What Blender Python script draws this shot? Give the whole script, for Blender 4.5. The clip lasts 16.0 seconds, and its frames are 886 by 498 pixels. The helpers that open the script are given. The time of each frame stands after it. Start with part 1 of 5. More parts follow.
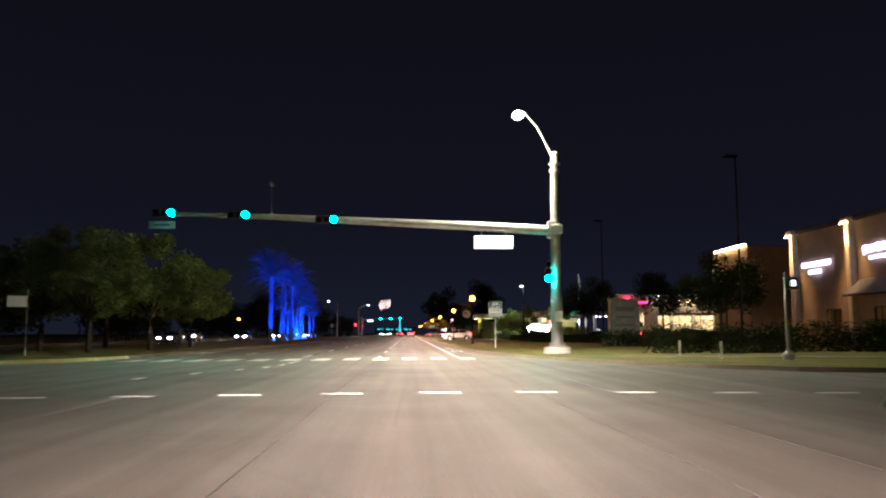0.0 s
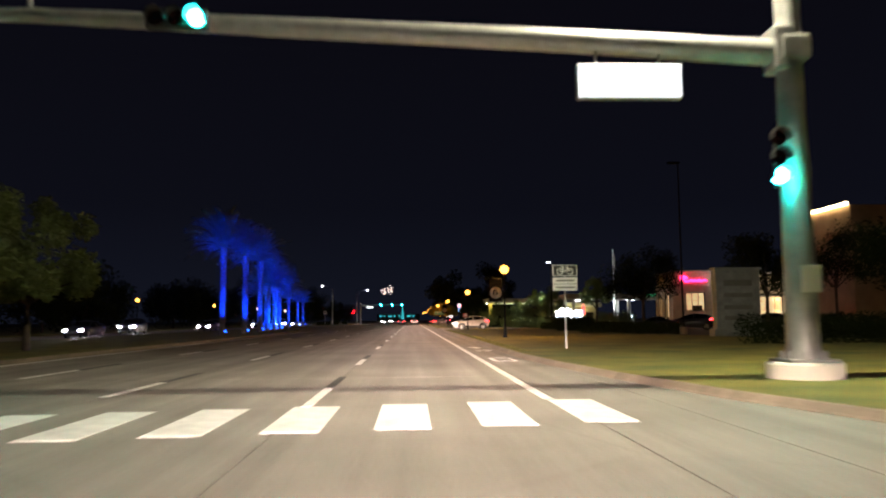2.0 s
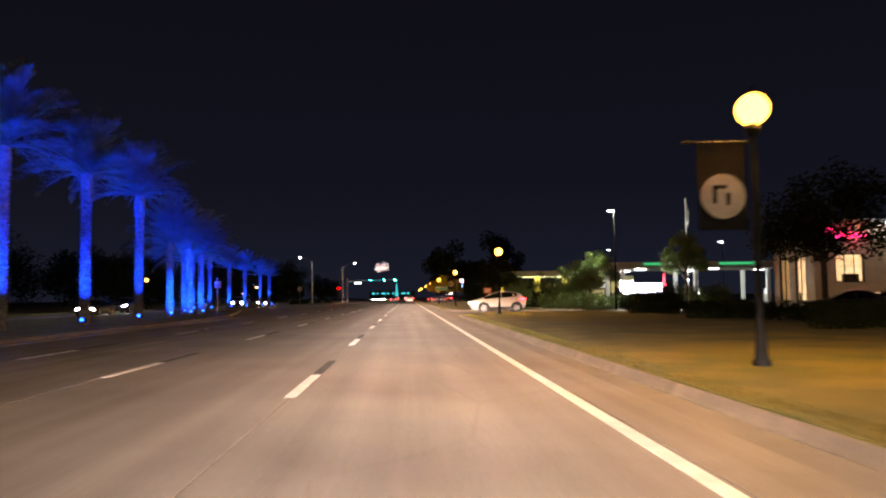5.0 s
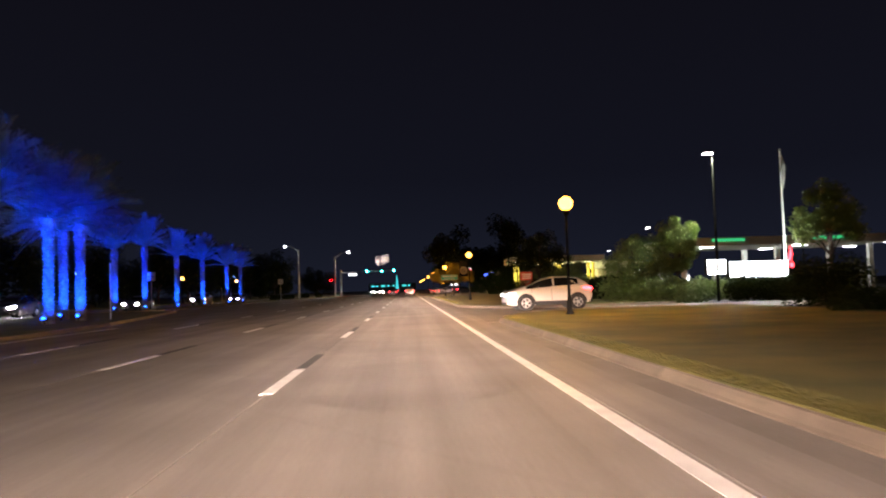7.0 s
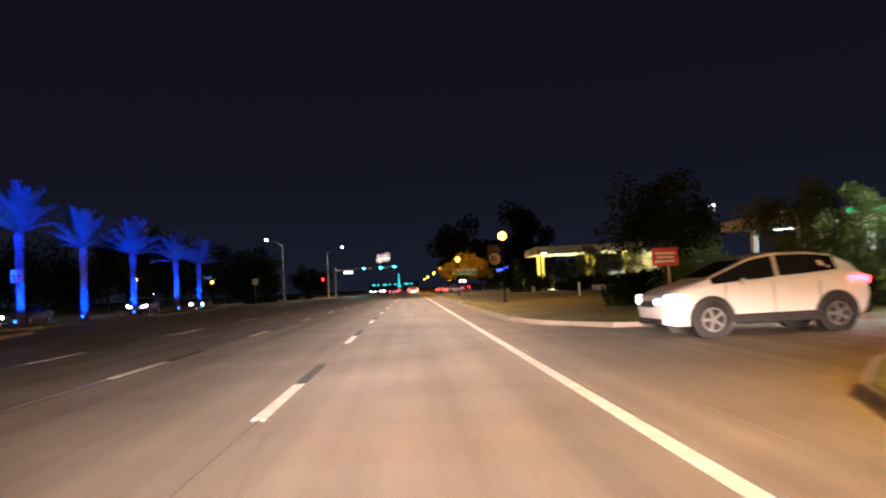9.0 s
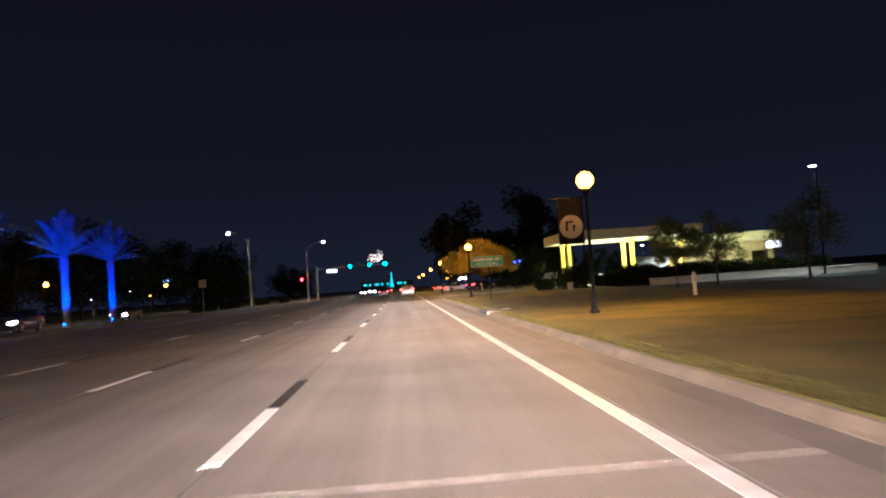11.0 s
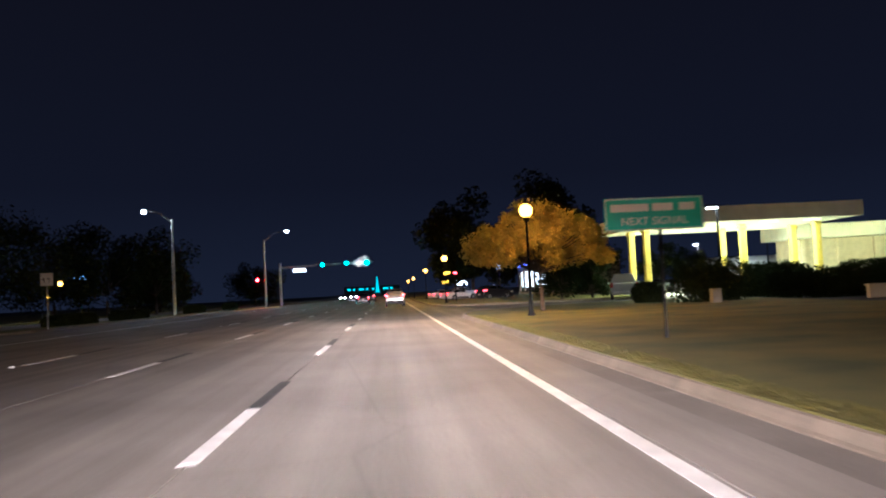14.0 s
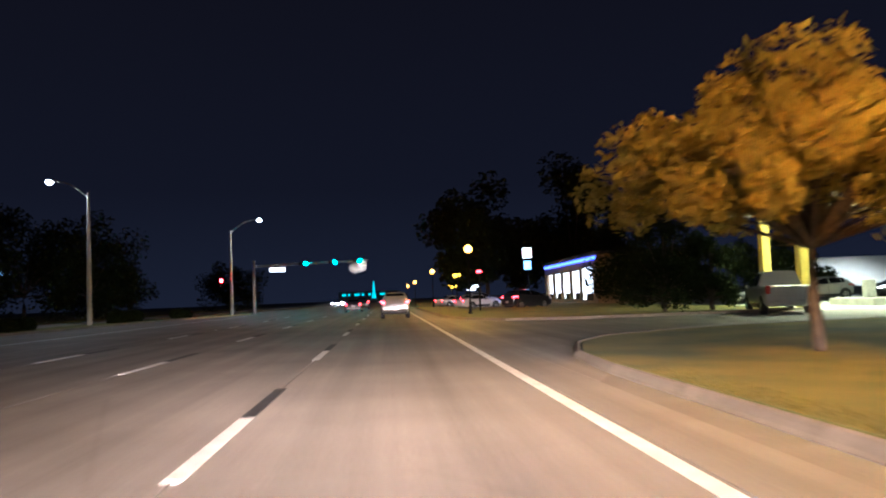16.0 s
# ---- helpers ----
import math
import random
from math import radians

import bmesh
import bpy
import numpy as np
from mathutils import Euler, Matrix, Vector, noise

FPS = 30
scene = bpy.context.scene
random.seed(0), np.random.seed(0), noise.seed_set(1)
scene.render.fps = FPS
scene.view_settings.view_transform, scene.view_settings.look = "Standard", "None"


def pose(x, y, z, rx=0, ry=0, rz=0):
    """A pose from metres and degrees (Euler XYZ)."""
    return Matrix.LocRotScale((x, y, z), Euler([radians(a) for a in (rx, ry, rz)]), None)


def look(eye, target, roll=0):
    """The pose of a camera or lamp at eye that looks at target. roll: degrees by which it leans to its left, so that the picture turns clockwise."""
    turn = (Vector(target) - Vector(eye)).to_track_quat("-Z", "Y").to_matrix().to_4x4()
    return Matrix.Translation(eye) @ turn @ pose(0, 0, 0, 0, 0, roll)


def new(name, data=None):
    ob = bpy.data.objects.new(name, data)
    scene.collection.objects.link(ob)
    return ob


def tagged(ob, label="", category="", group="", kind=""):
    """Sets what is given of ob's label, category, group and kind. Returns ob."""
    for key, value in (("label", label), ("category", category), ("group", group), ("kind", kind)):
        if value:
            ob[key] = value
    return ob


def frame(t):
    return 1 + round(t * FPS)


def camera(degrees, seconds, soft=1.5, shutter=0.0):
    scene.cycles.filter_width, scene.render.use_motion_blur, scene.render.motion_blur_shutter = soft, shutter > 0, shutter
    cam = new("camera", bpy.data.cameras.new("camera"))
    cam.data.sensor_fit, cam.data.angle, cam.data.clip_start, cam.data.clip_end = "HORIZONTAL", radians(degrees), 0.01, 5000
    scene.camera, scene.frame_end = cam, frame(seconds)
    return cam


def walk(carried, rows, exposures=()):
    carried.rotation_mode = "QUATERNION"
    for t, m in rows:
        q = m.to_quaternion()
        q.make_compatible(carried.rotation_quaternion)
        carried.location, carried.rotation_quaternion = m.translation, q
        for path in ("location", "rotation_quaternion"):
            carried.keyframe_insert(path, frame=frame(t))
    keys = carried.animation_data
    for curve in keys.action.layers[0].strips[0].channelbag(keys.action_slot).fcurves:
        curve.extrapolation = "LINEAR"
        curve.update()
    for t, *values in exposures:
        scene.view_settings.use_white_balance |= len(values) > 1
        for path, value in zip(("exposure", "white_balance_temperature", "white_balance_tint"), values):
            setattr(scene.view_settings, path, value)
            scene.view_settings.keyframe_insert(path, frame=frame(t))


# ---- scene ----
cam = camera(59.2, 16.0, soft=2.0, shutter=0.5)
PATH = [
    (0, (-0.237, 1.209, 1.108), (-0.15, 3.196, 1.323), -0.1),
    (0.5, (-0.163, 7.124, 1.162), (-0.081, 9.111, 1.37), -0.2),
    (1, (-0.103, 13.402, 1.186), (-0.021, 15.391, 1.384), -0.3),
    (1.5, (-0.05, 19.461, 1.229), (0.029, 21.45, 1.419), -0.3),
    (2, (-0.076, 25.429, 1.236), (0.004, 27.419, 1.417), -0.5),
    (2.5, (-0.078, 31.386, 1.243), (0.009, 33.377, 1.41), -0.4),
    (3, (-0.09, 37.433, 1.278), (0.0, 39.425, 1.431), -0.2),
    (3.5, (-0.046, 43.422, 1.306), (0.045, 45.415, 1.455), -0.4),
    (4, (-0.069, 49.369, 1.291), (0.025, 51.361, 1.433), -0.1),
    (4.5, (-0.112, 55.262, 1.297), (-0.014, 57.255, 1.431), -0.4),
    (5, (-0.06, 61.177, 1.297), (0.034, 63.172, 1.42), -0.7),
    (7.5, (0.18, 90.779, 1.228), (0.27, 92.775, 1.329), -2.2),
    (8, (0.134, 96.778, 1.273), (0.221, 98.773, 1.374), -2.6),
    (8.5, (0.098, 102.838, 1.282), (0.187, 104.834, 1.381), -2.6),
    (9, (0.055, 108.935, 1.312), (0.143, 110.931, 1.408), -2.8),
    (11.5, (0.06, 139.624, 1.347), (0.169, 141.619, 1.438), -4.1),
    (12, (0.068, 145.501, 1.339), (0.179, 147.495, 1.437), -4.0),
    (12.5, (0.065, 151.17, 1.347), (0.185, 153.164, 1.449), -3.9),
    (13, (0.098, 156.72, 1.332), (0.222, 158.714, 1.435), -3.6),
    (13.5, (0.13, 162.165, 1.301), (0.259, 164.158, 1.407), -3.0),
    (14, (0.081, 167.751, 1.301), (0.221, 169.743, 1.407), -2.9),
    (14.5, (0.069, 173.525, 1.276), (0.213, 175.517, 1.383), -2.7),
    (15, (0.026, 179.44, 1.27), (0.175, 181.431, 1.385), -2.6),
    (15.5, (0.009, 185.304, 1.263), (0.159, 187.295, 1.381), -2.2),
    (16, (-0.009, 191.141, 1.264), (0.138, 193.132, 1.387), -2.2),
]
walk(cam, [(t, look(eye, target, roll)) for t, eye, target, roll in PATH],
     [(0, .15, 6300, 11), (1.5, -.45, 6400, 11), (3, -.35, 7000, 12), (4.5, .12, 6900, 12), (8, .16, 6700, 11), (9, .25, 6500, 10), (11.5, .38, 5800, 10), (12.5, .42, 5700, 9), (14, .36, 5250, 7), (15, .34, 5400, 8), (16, .4, 5500, 8)])

# ------------------------------------------------------------------ night sky
world = bpy.data.worlds.new("night_sky")
scene.world = world
world.use_nodes = True
wn, wl = world.node_tree.nodes, world.node_tree.links
wbg = wn["Background"]
wtc = wn.new("ShaderNodeTexCoord")
wsep = wn.new("ShaderNodeSeparateXYZ")
wramp = wn.new("ShaderNodeValToRGB")
wl.new(wtc.outputs["Generated"], wsep.inputs[0])
wl.new(wsep.outputs["Z"], wramp.inputs[0])
wramp.color_ramp.elements[0].position = 0.0
wramp.color_ramp.elements[0].color = (0.0085, 0.0105, 0.0200, 1)
wramp.color_ramp.elements[1].position = 0.5
wramp.color_ramp.elements[1].color = (0.0038, 0.0034, 0.0058, 1)
wmid = wramp.color_ramp.elements.new(0.14)
wmid.color = (0.0052, 0.0058, 0.0112, 1)
wl.new(wramp.outputs[0], wbg.inputs[0])
wbg.inputs[1].default_value = 1.0


def lamp(name, kind, m, energy, color, **settings):
    data = bpy.data.lights.new(name, kind)
    data.energy, data.color = energy, color
    if "size" in settings:
        data.size = settings["size"]
    if "size_y" in settings:
        data.shape = "RECTANGLE"
        data.size_y = settings["size_y"]
    if "angle" in settings:
        data.spot_size, data.spot_blend = radians(settings["angle"]), settings.get("blend", 0.6)
    if "radius" in settings:
        data.shadow_soft_size = settings["radius"]
    if "spread" in settings:
        data.spread = radians(settings["spread"])
    ob = new(name, data)
    ob.matrix_world = m
    return ob


# fixed spots added along the lane, standing in for the driven car's low beams
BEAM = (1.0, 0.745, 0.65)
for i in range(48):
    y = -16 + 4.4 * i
    lamp("low_beam_stand_in", "SPOT", look((0.1, y, 1.25), (0.12, y + 13.6, 0.0)) @ Matrix.Diagonal((4.2, 1, 1, 1)), 25000, BEAM, angle=12.2, blend=1.0, radius=0.5)

# ------------------------------------------------------------------ materials


def material(name, color, rough=0.6, metal=0.0, vary=0.25, scale=4.0, fine=60.0, bump=0.0, tint=None, coat=0.0,
             emit=None, power=0.0, per_piece=0.0, trans=0.0):
    """A principled material with variation at two scales."""
    m = bpy.data.materials.new(name)
    m.use_nodes = True
    n, l = m.node_tree.nodes, m.node_tree.links
    b = n["Principled BSDF"]
    b.inputs["Roughness"].default_value, b.inputs["Metallic"].default_value = rough, metal
    b.inputs["Coat Weight"].default_value = coat
    b.inputs["Transmission Weight"].default_value = trans
    tc = n.new("ShaderNodeTexCoord")
    big, small = n.new("ShaderNodeTexNoise"), n.new("ShaderNodeTexNoise")
    big.inputs["Scale"].default_value, big.inputs["Detail"].default_value = scale, 5
    small.inputs["Scale"].default_value, small.inputs["Detail"].default_value = fine, 3
    l.new(tc.outputs["Object"], big.inputs["Vector"])
    l.new(tc.outputs["Object"], small.inputs["Vector"])
    ramp = n.new("ShaderNodeValToRGB")
    dark = tint if tint else tuple(c * (1 - vary) for c in color)
    light = tuple(min(1.0, c * (1 + vary)) for c in color)
    ramp.color_ramp.elements[0].position, ramp.color_ramp.elements[1].position = 0.3, 0.7
    ramp.color_ramp.elements[0].color, ramp.color_ramp.elements[1].color = (*dark, 1), (*light, 1)
    l.new(big.outputs[0], ramp.inputs[0])
    mix = n.new("ShaderNodeMix")
    mix.data_type, mix.blend_type = "RGBA", "OVERLAY"
    mix.inputs[0].default_value = min(1.0, vary * 1.5)
    l.new(ramp.outputs[0], mix.inputs[6])
    l.new(small.outputs[0], mix.inputs[7])
    last = mix.outputs[2]
    if per_piece:
        info, bright, mr = n.new("ShaderNodeObjectInfo"), n.new("ShaderNodeHueSaturation"), n.new("ShaderNodeMapRange")
        mr.inputs[3].default_value, mr.inputs[4].default_value = 1 - per_piece, 1 + per_piece
        l.new(info.outputs["Random"], mr.inputs[0])
        l.new(mr.outputs[0], bright.inputs["Value"])
        l.new(last, bright.inputs["Color"])
        last = bright.outputs[0]
    l.new(last, b.inputs["Base Color"])
    if bump:
        bp = n.new("ShaderNodeBump")
        bp.inputs["Strength"].default_value, bp.inputs["Distance"].default_value = bump, 0.02
        l.new(small.outputs[0], bp.inputs["Height"])
        l.new(bp.outputs[0], b.inputs["Normal"])
    if emit:
        b.inputs["Emission Color"].default_value = (*emit, 1)
        b.inputs["Emission Strength"].default_value = power
    return m


def concrete_road():
    """Worn light concrete: broad blotches, wheel tracks along the lane, fine aggregate, hairline cracks."""
    m = material("road_concrete", (0.27, 0.245, 0.215), 0.72, vary=0.16, scale=0.35, fine=22, bump=0.25)
    n, l = m.node_tree.nodes, m.node_tree.links
    b = n["Principled BSDF"]
    old = b.inputs["Base Color"].links[0].from_socket
    tc = n.new("ShaderNodeTexCoord")
    mp = n.new("ShaderNodeMapping")
    mp.inputs["Scale"].default_value = (1.1, 0.02, 1)
    l.new(tc.outputs["Object"], mp.inputs["Vector"])
    streak = n.new("ShaderNodeTexNoise")
    streak.inputs["Scale"].default_value, streak.inputs["Detail"].default_value = 1.6, 4
    l.new(mp.outputs[0], streak.inputs["Vector"])
    mr = n.new("ShaderNodeMapRange")
    mr.inputs[1].default_value, mr.inputs[2].default_value = 0.3, 0.7
    mr.inputs[3].default_value, mr.inputs[4].default_value = 0.72, 1.12
    l.new(streak.outputs[0], mr.inputs[0])
    vo = n.new("ShaderNodeTexVoronoi")
    vo.feature = "DISTANCE_TO_EDGE"
    vo.inputs["Scale"].default_value = 0.16
    l.new(tc.outputs["Object"], vo.inputs["Vector"])
    cr = n.new("ShaderNodeMapRange")
    cr.inputs[1].default_value, cr.inputs[2].default_value = 0.0, 0.006
    cr.inputs[3].default_value, cr.inputs[4].default_value = 0.88, 1.0
    l.new(vo.outputs[0], cr.inputs[0])
    mu = n.new("ShaderNodeMath")
    mu.operation = "MULTIPLY"
    l.new(mr.outputs[0], mu.inputs[0])
    l.new(cr.outputs[0], mu.inputs[1])
    hs = n.new("ShaderNodeHueSaturation")
    l.new(old, hs.inputs["Color"])
    l.new(mu.outputs[0], hs.inputs["Value"])
    l.new(hs.outputs[0], b.inputs["Base Color"])
    return m


def glowing_interior():
    """A warm room wall seen through glass that glows itself: bright, with darker shelves, fittings and doorways."""
    m = material("glowing_shop_interior", (0.6, 0.5, 0.35), 0.7, vary=0.4, scale=1.4, fine=9)
    n, l = m.node_tree.nodes, m.node_tree.links
    b = n["Principled BSDF"]
    tc, br, no = n.new("ShaderNodeTexCoord"), n.new("ShaderNodeTexBrick"), n.new("ShaderNodeTexNoise")
    mp, mx = n.new("ShaderNodeMapping"), n.new("ShaderNodeMix")
    mp.inputs["Rotation"].default_value = (radians(90), 0, 0)
    l.new(tc.outputs["Object"], mp.inputs["Vector"])
    l.new(mp.outputs[0], br.inputs["Vector"])
    l.new(mp.outputs[0], no.inputs["Vector"])
    br.inputs["Color1"].default_value, br.inputs["Color2"].default_value, br.inputs["Mortar"].default_value = (1.0, .74, .42, 1), (.62, .40, .20, 1), (.22, .13, .07, 1)
    br.inputs["Scale"].default_value, br.inputs["Mortar Size"].default_value, br.inputs["Brick Width"].default_value, br.inputs["Row Height"].default_value = 1.0, .03, 1.7, 1.15
    no.inputs["Scale"].default_value, no.inputs["Detail"].default_value = 1.3, 4
    mx.data_type, mx.blend_type = "RGBA", "OVERLAY"
    mx.inputs[0].default_value = 0.9
    l.new(br.outputs[0], mx.inputs[6])
    l.new(no.outputs[0], mx.inputs[7])
    l.new(mx.outputs[2], b.inputs["Emission Color"])
    b.inputs["Emission Strength"].default_value = 1.35
    return m


def clear_pane():
    """Thin clear glass."""
    m = bpy.data.materials.new("clear_pane")
    m.use_nodes = True
    b = m.node_tree.nodes["Principled BSDF"]
    b.inputs["Base Color"].default_value = (0.95, 0.97, 0.96, 1)
    b.inputs["Roughness"].default_value, b.inputs["IOR"].default_value, b.inputs["Transmission Weight"].default_value = 0.02, 1.05, 1.0
    return m


def foliage(name, color, through_light=0.45, rough=0.55):
    """Leaves that let part of the light through."""
    m = material(name, color, rough, vary=0.4, scale=1.2, fine=20)
    n, l = m.node_tree.nodes, m.node_tree.links
    b, out = n["Principled BSDF"], n["Material Output"]
    t, mx = n.new("ShaderNodeBsdfTranslucent"), n.new("ShaderNodeMixShader")
    t.inputs[0].default_value = (*(min(1, c * 1.5) for c in color), 1)
    mx.inputs[0].default_value = through_light
    l.new(b.outputs[0], mx.inputs[1])
    l.new(t.outputs[0], mx.inputs[2])
    l.new(mx.outputs[0], out.inputs[0])
    return m


ROAD = concrete_road()
LOT = material("parking_asphalt", (0.06, 0.06, 0.062), 0.85, vary=0.3, scale=0.5, fine=30, bump=0.3)
JOINT = material("tar_joint", (0.035, 0.033, 0.03), 0.6, vary=0.3)
KERBYELLOW = material("kerb_paint_faded_yellow", (0.55, 0.45, 0.20), 0.7, vary=0.25, scale=1.5, fine=30, bump=0.3, per_piece=0.08)
KERB = material("kerb_concrete", (0.20, 0.163, 0.12), 0.8, vary=0.25, scale=1.2, fine=30, bump=0.3, per_piece=0.1)
GUTTER = material("gutter_concrete", (0.22, 0.20, 0.175), 0.8, vary=0.2, scale=0.6, fine=25, bump=0.2, per_piece=0.06)
GRASS = material("lawn", (0.16, 0.135, 0.022), 0.9, vary=0.3, scale=0.5, fine=45, bump=0.2, tint=(0.075, 0.09, 0.018))
BLADE = foliage("grass_blades", (0.10, 0.09, 0.018), 0.3)
DRYSOIL = material("worn_dry_soil", (0.10, 0.075, 0.035), 0.95, vary=0.45, scale=1.5, fine=20, bump=0.4)
SOIL = material("ground_soil", (0.045, 0.045, 0.03), 0.95, vary=0.4, scale=0.2, fine=8, bump=0.4)
PAINT = material("road_paint_white", (0.82, 0.81, 0.78), 0.55, vary=0.16, scale=3, fine=40, bump=0.15)
BLACKPAINT = material("road_paint_black", (0.03, 0.03, 0.03), 0.6, vary=0.4, scale=3, fine=40)
STEEL = material("galvanised_steel", (0.42, 0.43, 0.41), 0.5, 0.55, vary=0.15, scale=3, fine=50, bump=0.08)
DARKIRON = material("dark_painted_iron", (0.012, 0.012, 0.011), 0.6, 0.0, vary=0.3, scale=5)
HOUSING = material("signal_housing_black", (0.015, 0.015, 0.015), 0.55, vary=0.3)
OFFLENS = material("dark_lens", (0.03, 0.008, 0.006), 0.2, vary=0.2)
GREENL = material("green_signal_lens", (0.1, 0.9, 0.7), 0.4, emit=(0.0022, 1.0, 0.80), power=420)
REDL = material("red_signal_lens", (0.9, 0.05, 0.03), 0.4, emit=(1.0, 0.0008, 0.0012), power=420)
WHITESIGN = material("lit_sign_face", (0.8, 0.8, 0.8), 0.4, vary=0.06, emit=(0.86, 0.92, 1.0), power=3.2)
GLOBE = material("sodium_globe", (0.9, 0.7, 0.4), 0.4, emit=(1.0, 0.42, 0.055), power=10)
LED = material("white_lamp_lens", (0.9, 0.9, 0.85), 0.3, emit=(1.0, 0.97, 0.80), power=180)
COOL = material("cool_lamp_lens", (0.9, 0.9, 0.9), 0.3, emit=(0.85, 0.93, 1.0), power=40)
SIGNWHITE = material("retroreflective_white", (0.75, 0.75, 0.74), 0.35, vary=0.08, scale=2)
SIGNBLACK = material("sign_black", (0.02, 0.02, 0.022), 0.4, vary=0.2)
SIGNGREEN = material("sign_green", (0.02, 0.46, 0.38), 0.35, vary=0.1, scale=2)
SIGNRED = material("sign_red", (0.55, 0.05, 0.03), 0.4, vary=0.1)
BARK = material("bark", (0.06, 0.044, 0.03), 0.9, vary=0.4, scale=6, fine=40, bump=0.8)
LEAF = foliage("leaf_green", (0.11, 0.145, 0.045))
# near-black copy of the leaves: the shade of unlit plants is in the colour
LEAFSHADE = foliage("leaf_shaded", (0.022, 0.030, 0.011), 0.2, 0.95)
# part of the street lamp's light on the crown is put into this colour
LEAFLIT = foliage("leaf_lamplit", (0.235, 0.185, 0.032), 0.5)
PALMBARK = material("palm_bark", (0.13, 0.125, 0.11), 0.9, vary=0.45, scale=5, fine=30, bump=0.6)
PALMLEAF = foliage("palm_leaf", (0.10, 0.15, 0.13), 0.45)
GLASSDARK = material("tinted_car_glass", (0.012, 0.013, 0.014), 0.06, vary=0.1, coat=0.5)
RUBBER = material("tyre_rubber", (0.018, 0.018, 0.018), 0.85, vary=0.3, bump=0.2)
RIM = material("alloy_rim", (0.55, 0.55, 0.54), 0.3, 0.9, vary=0.1)
TRIM = material("black_plastic_trim", (0.02, 0.02, 0.021), 0.6, vary=0.3)
TAIL = material("tail_light_on", (0.6, 0.02, 0.02), 0.25, emit=(1.0, 0.02, 0.03), power=25)
HEADL = material("headlight_on", (0.9, 0.9, 0.9), 0.2, emit=(0.95, 0.97, 1.0), power=450)
HEADSOFT = material("headlight_dim", (0.9, 0.9, 0.9), 0.2, emit=(0.9, 0.95, 1.0), power=5)
CARWHITE = material("car_paint_white", (0.74, 0.72, 0.69), 0.3, vary=0.04, scale=1, coat=0.7)
CARSILVER = material("car_paint_silver", (0.42, 0.42, 0.43), 0.32, 0.5, vary=0.05, scale=1, coat=0.7)
CARDARK = material("car_paint_dark", (0.02, 0.022, 0.028), 0.28, 0.2, vary=0.1, scale=1, coat=0.7)
CARRED = material("car_paint_red", (0.12, 0.012, 0.012), 0.28, 0.2, vary=0.1, scale=1, coat=0.7)
GREYWALL = material("grey_stucco", (0.17, 0.155, 0.14), 0.85, vary=0.15, scale=1.2, fine=40, bump=0.3)
STUCCO = material("cream_stucco", (0.58, 0.50, 0.38), 0.85, vary=0.12, scale=1.5, fine=40, bump=0.3)
TANWALL = material("tan_stucco", (0.36, 0.25, 0.16), 0.85, vary=0.15, scale=0.8, fine=30, bump=0.3)
ADDEDPANEL = material("added_ceiling_panel", (0.8, 0.85, 0.7), 0.4, emit=(0.9, 1.0, 0.6), power=2.2)
YELLOWCOL = material("yellow_painted_column", (0.62, 0.47, 0.08), 0.6, vary=0.12, scale=2, fine=30, bump=0.1)
FASCIA = material("pale_fascia", (0.72, 0.70, 0.62), 0.7, vary=0.1, scale=1)
SOFFIT = material("white_soffit", (0.75, 0.76, 0.66), 0.6, vary=0.06, scale=1)
ROOFING = material("dark_roofing", (0.07, 0.065, 0.06), 0.9, vary=0.3, bump=0.3)
SHOPLIT = glowing_interior()
WARMBULB = material("warm_wall_lamp", (0.9, 0.8, 0.6), 0.4, emit=(1.0, 0.72, 0.34), power=30)
PINKNEON = material("pink_neon", (0.9, 0.1, 0.3), 0.4, emit=(1.0, 0.02, 0.14), power=14)
BLUENEON = material("blue_neon", (0.1, 0.1, 0.9), 0.4, emit=(0.05, 0.10, 1.0), power=7)
VIOLETSIGN = material("violet_white_letters", (0.8, 0.8, 0.9), 0.4, emit=(0.62, 0.62, 1.0), power=7)
REDGLOW = material("red_lit_window", (0.9, 0.3, 0.2), 0.5, vary=0.4, scale=1.5, emit=(1.0, 0.22, 0.14), power=3)
GREENNEON = material("green_canopy_band", (0.1, 0.8, 0.4), 0.4, emit=(0.05, 0.9, 0.35), power=0.5)
BLUESIGN = material("blue_lit_sign_face", (0.5, 0.7, 1.0), 0.4, emit=(0.25, 0.55, 1.0), power=3)
AMBER = material("amber_panel", (0.9, 0.6, 0.1), 0.4, emit=(1.0, 0.55, 0.04), power=5)
PANE = clear_pane()
STONE = material("grey_stone_sign", (0.24, 0.24, 0.228), 0.85, vary=0.2, scale=2, fine=25, bump=0.4)
CYANGLOW = material("cyan_glow_face", (0.3, 0.8, 0.85), 0.5, emit=(0.05, 0.75, 0.85), power=0.9)
SPARK = material("firework_sparks", (1.0, 0.8, 0.7), 0.5, emit=(1.0, 0.75, 0.70), power=14)
BLUELENS = material("blue_floodlight_lens", (0.1, 0.3, 1.0), 0.3, emit=(0.005, 0.08, 1.0), power=12)
CLOTH = material("banner_cloth", (0.010, 0.009, 0.009), 0.85, vary=0.2, scale=5, bump=0.2)
CLOTHPALE = material("banner_pale_disc", (0.34, 0.30, 0.28), 0.85, vary=0.15, scale=5)

for matt in (CLOTH, CLOTHPALE, DARKIRON, LEAFSHADE):
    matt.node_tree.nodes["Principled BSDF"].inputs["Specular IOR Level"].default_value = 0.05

# ------------------------------------------------------------------ mesh building


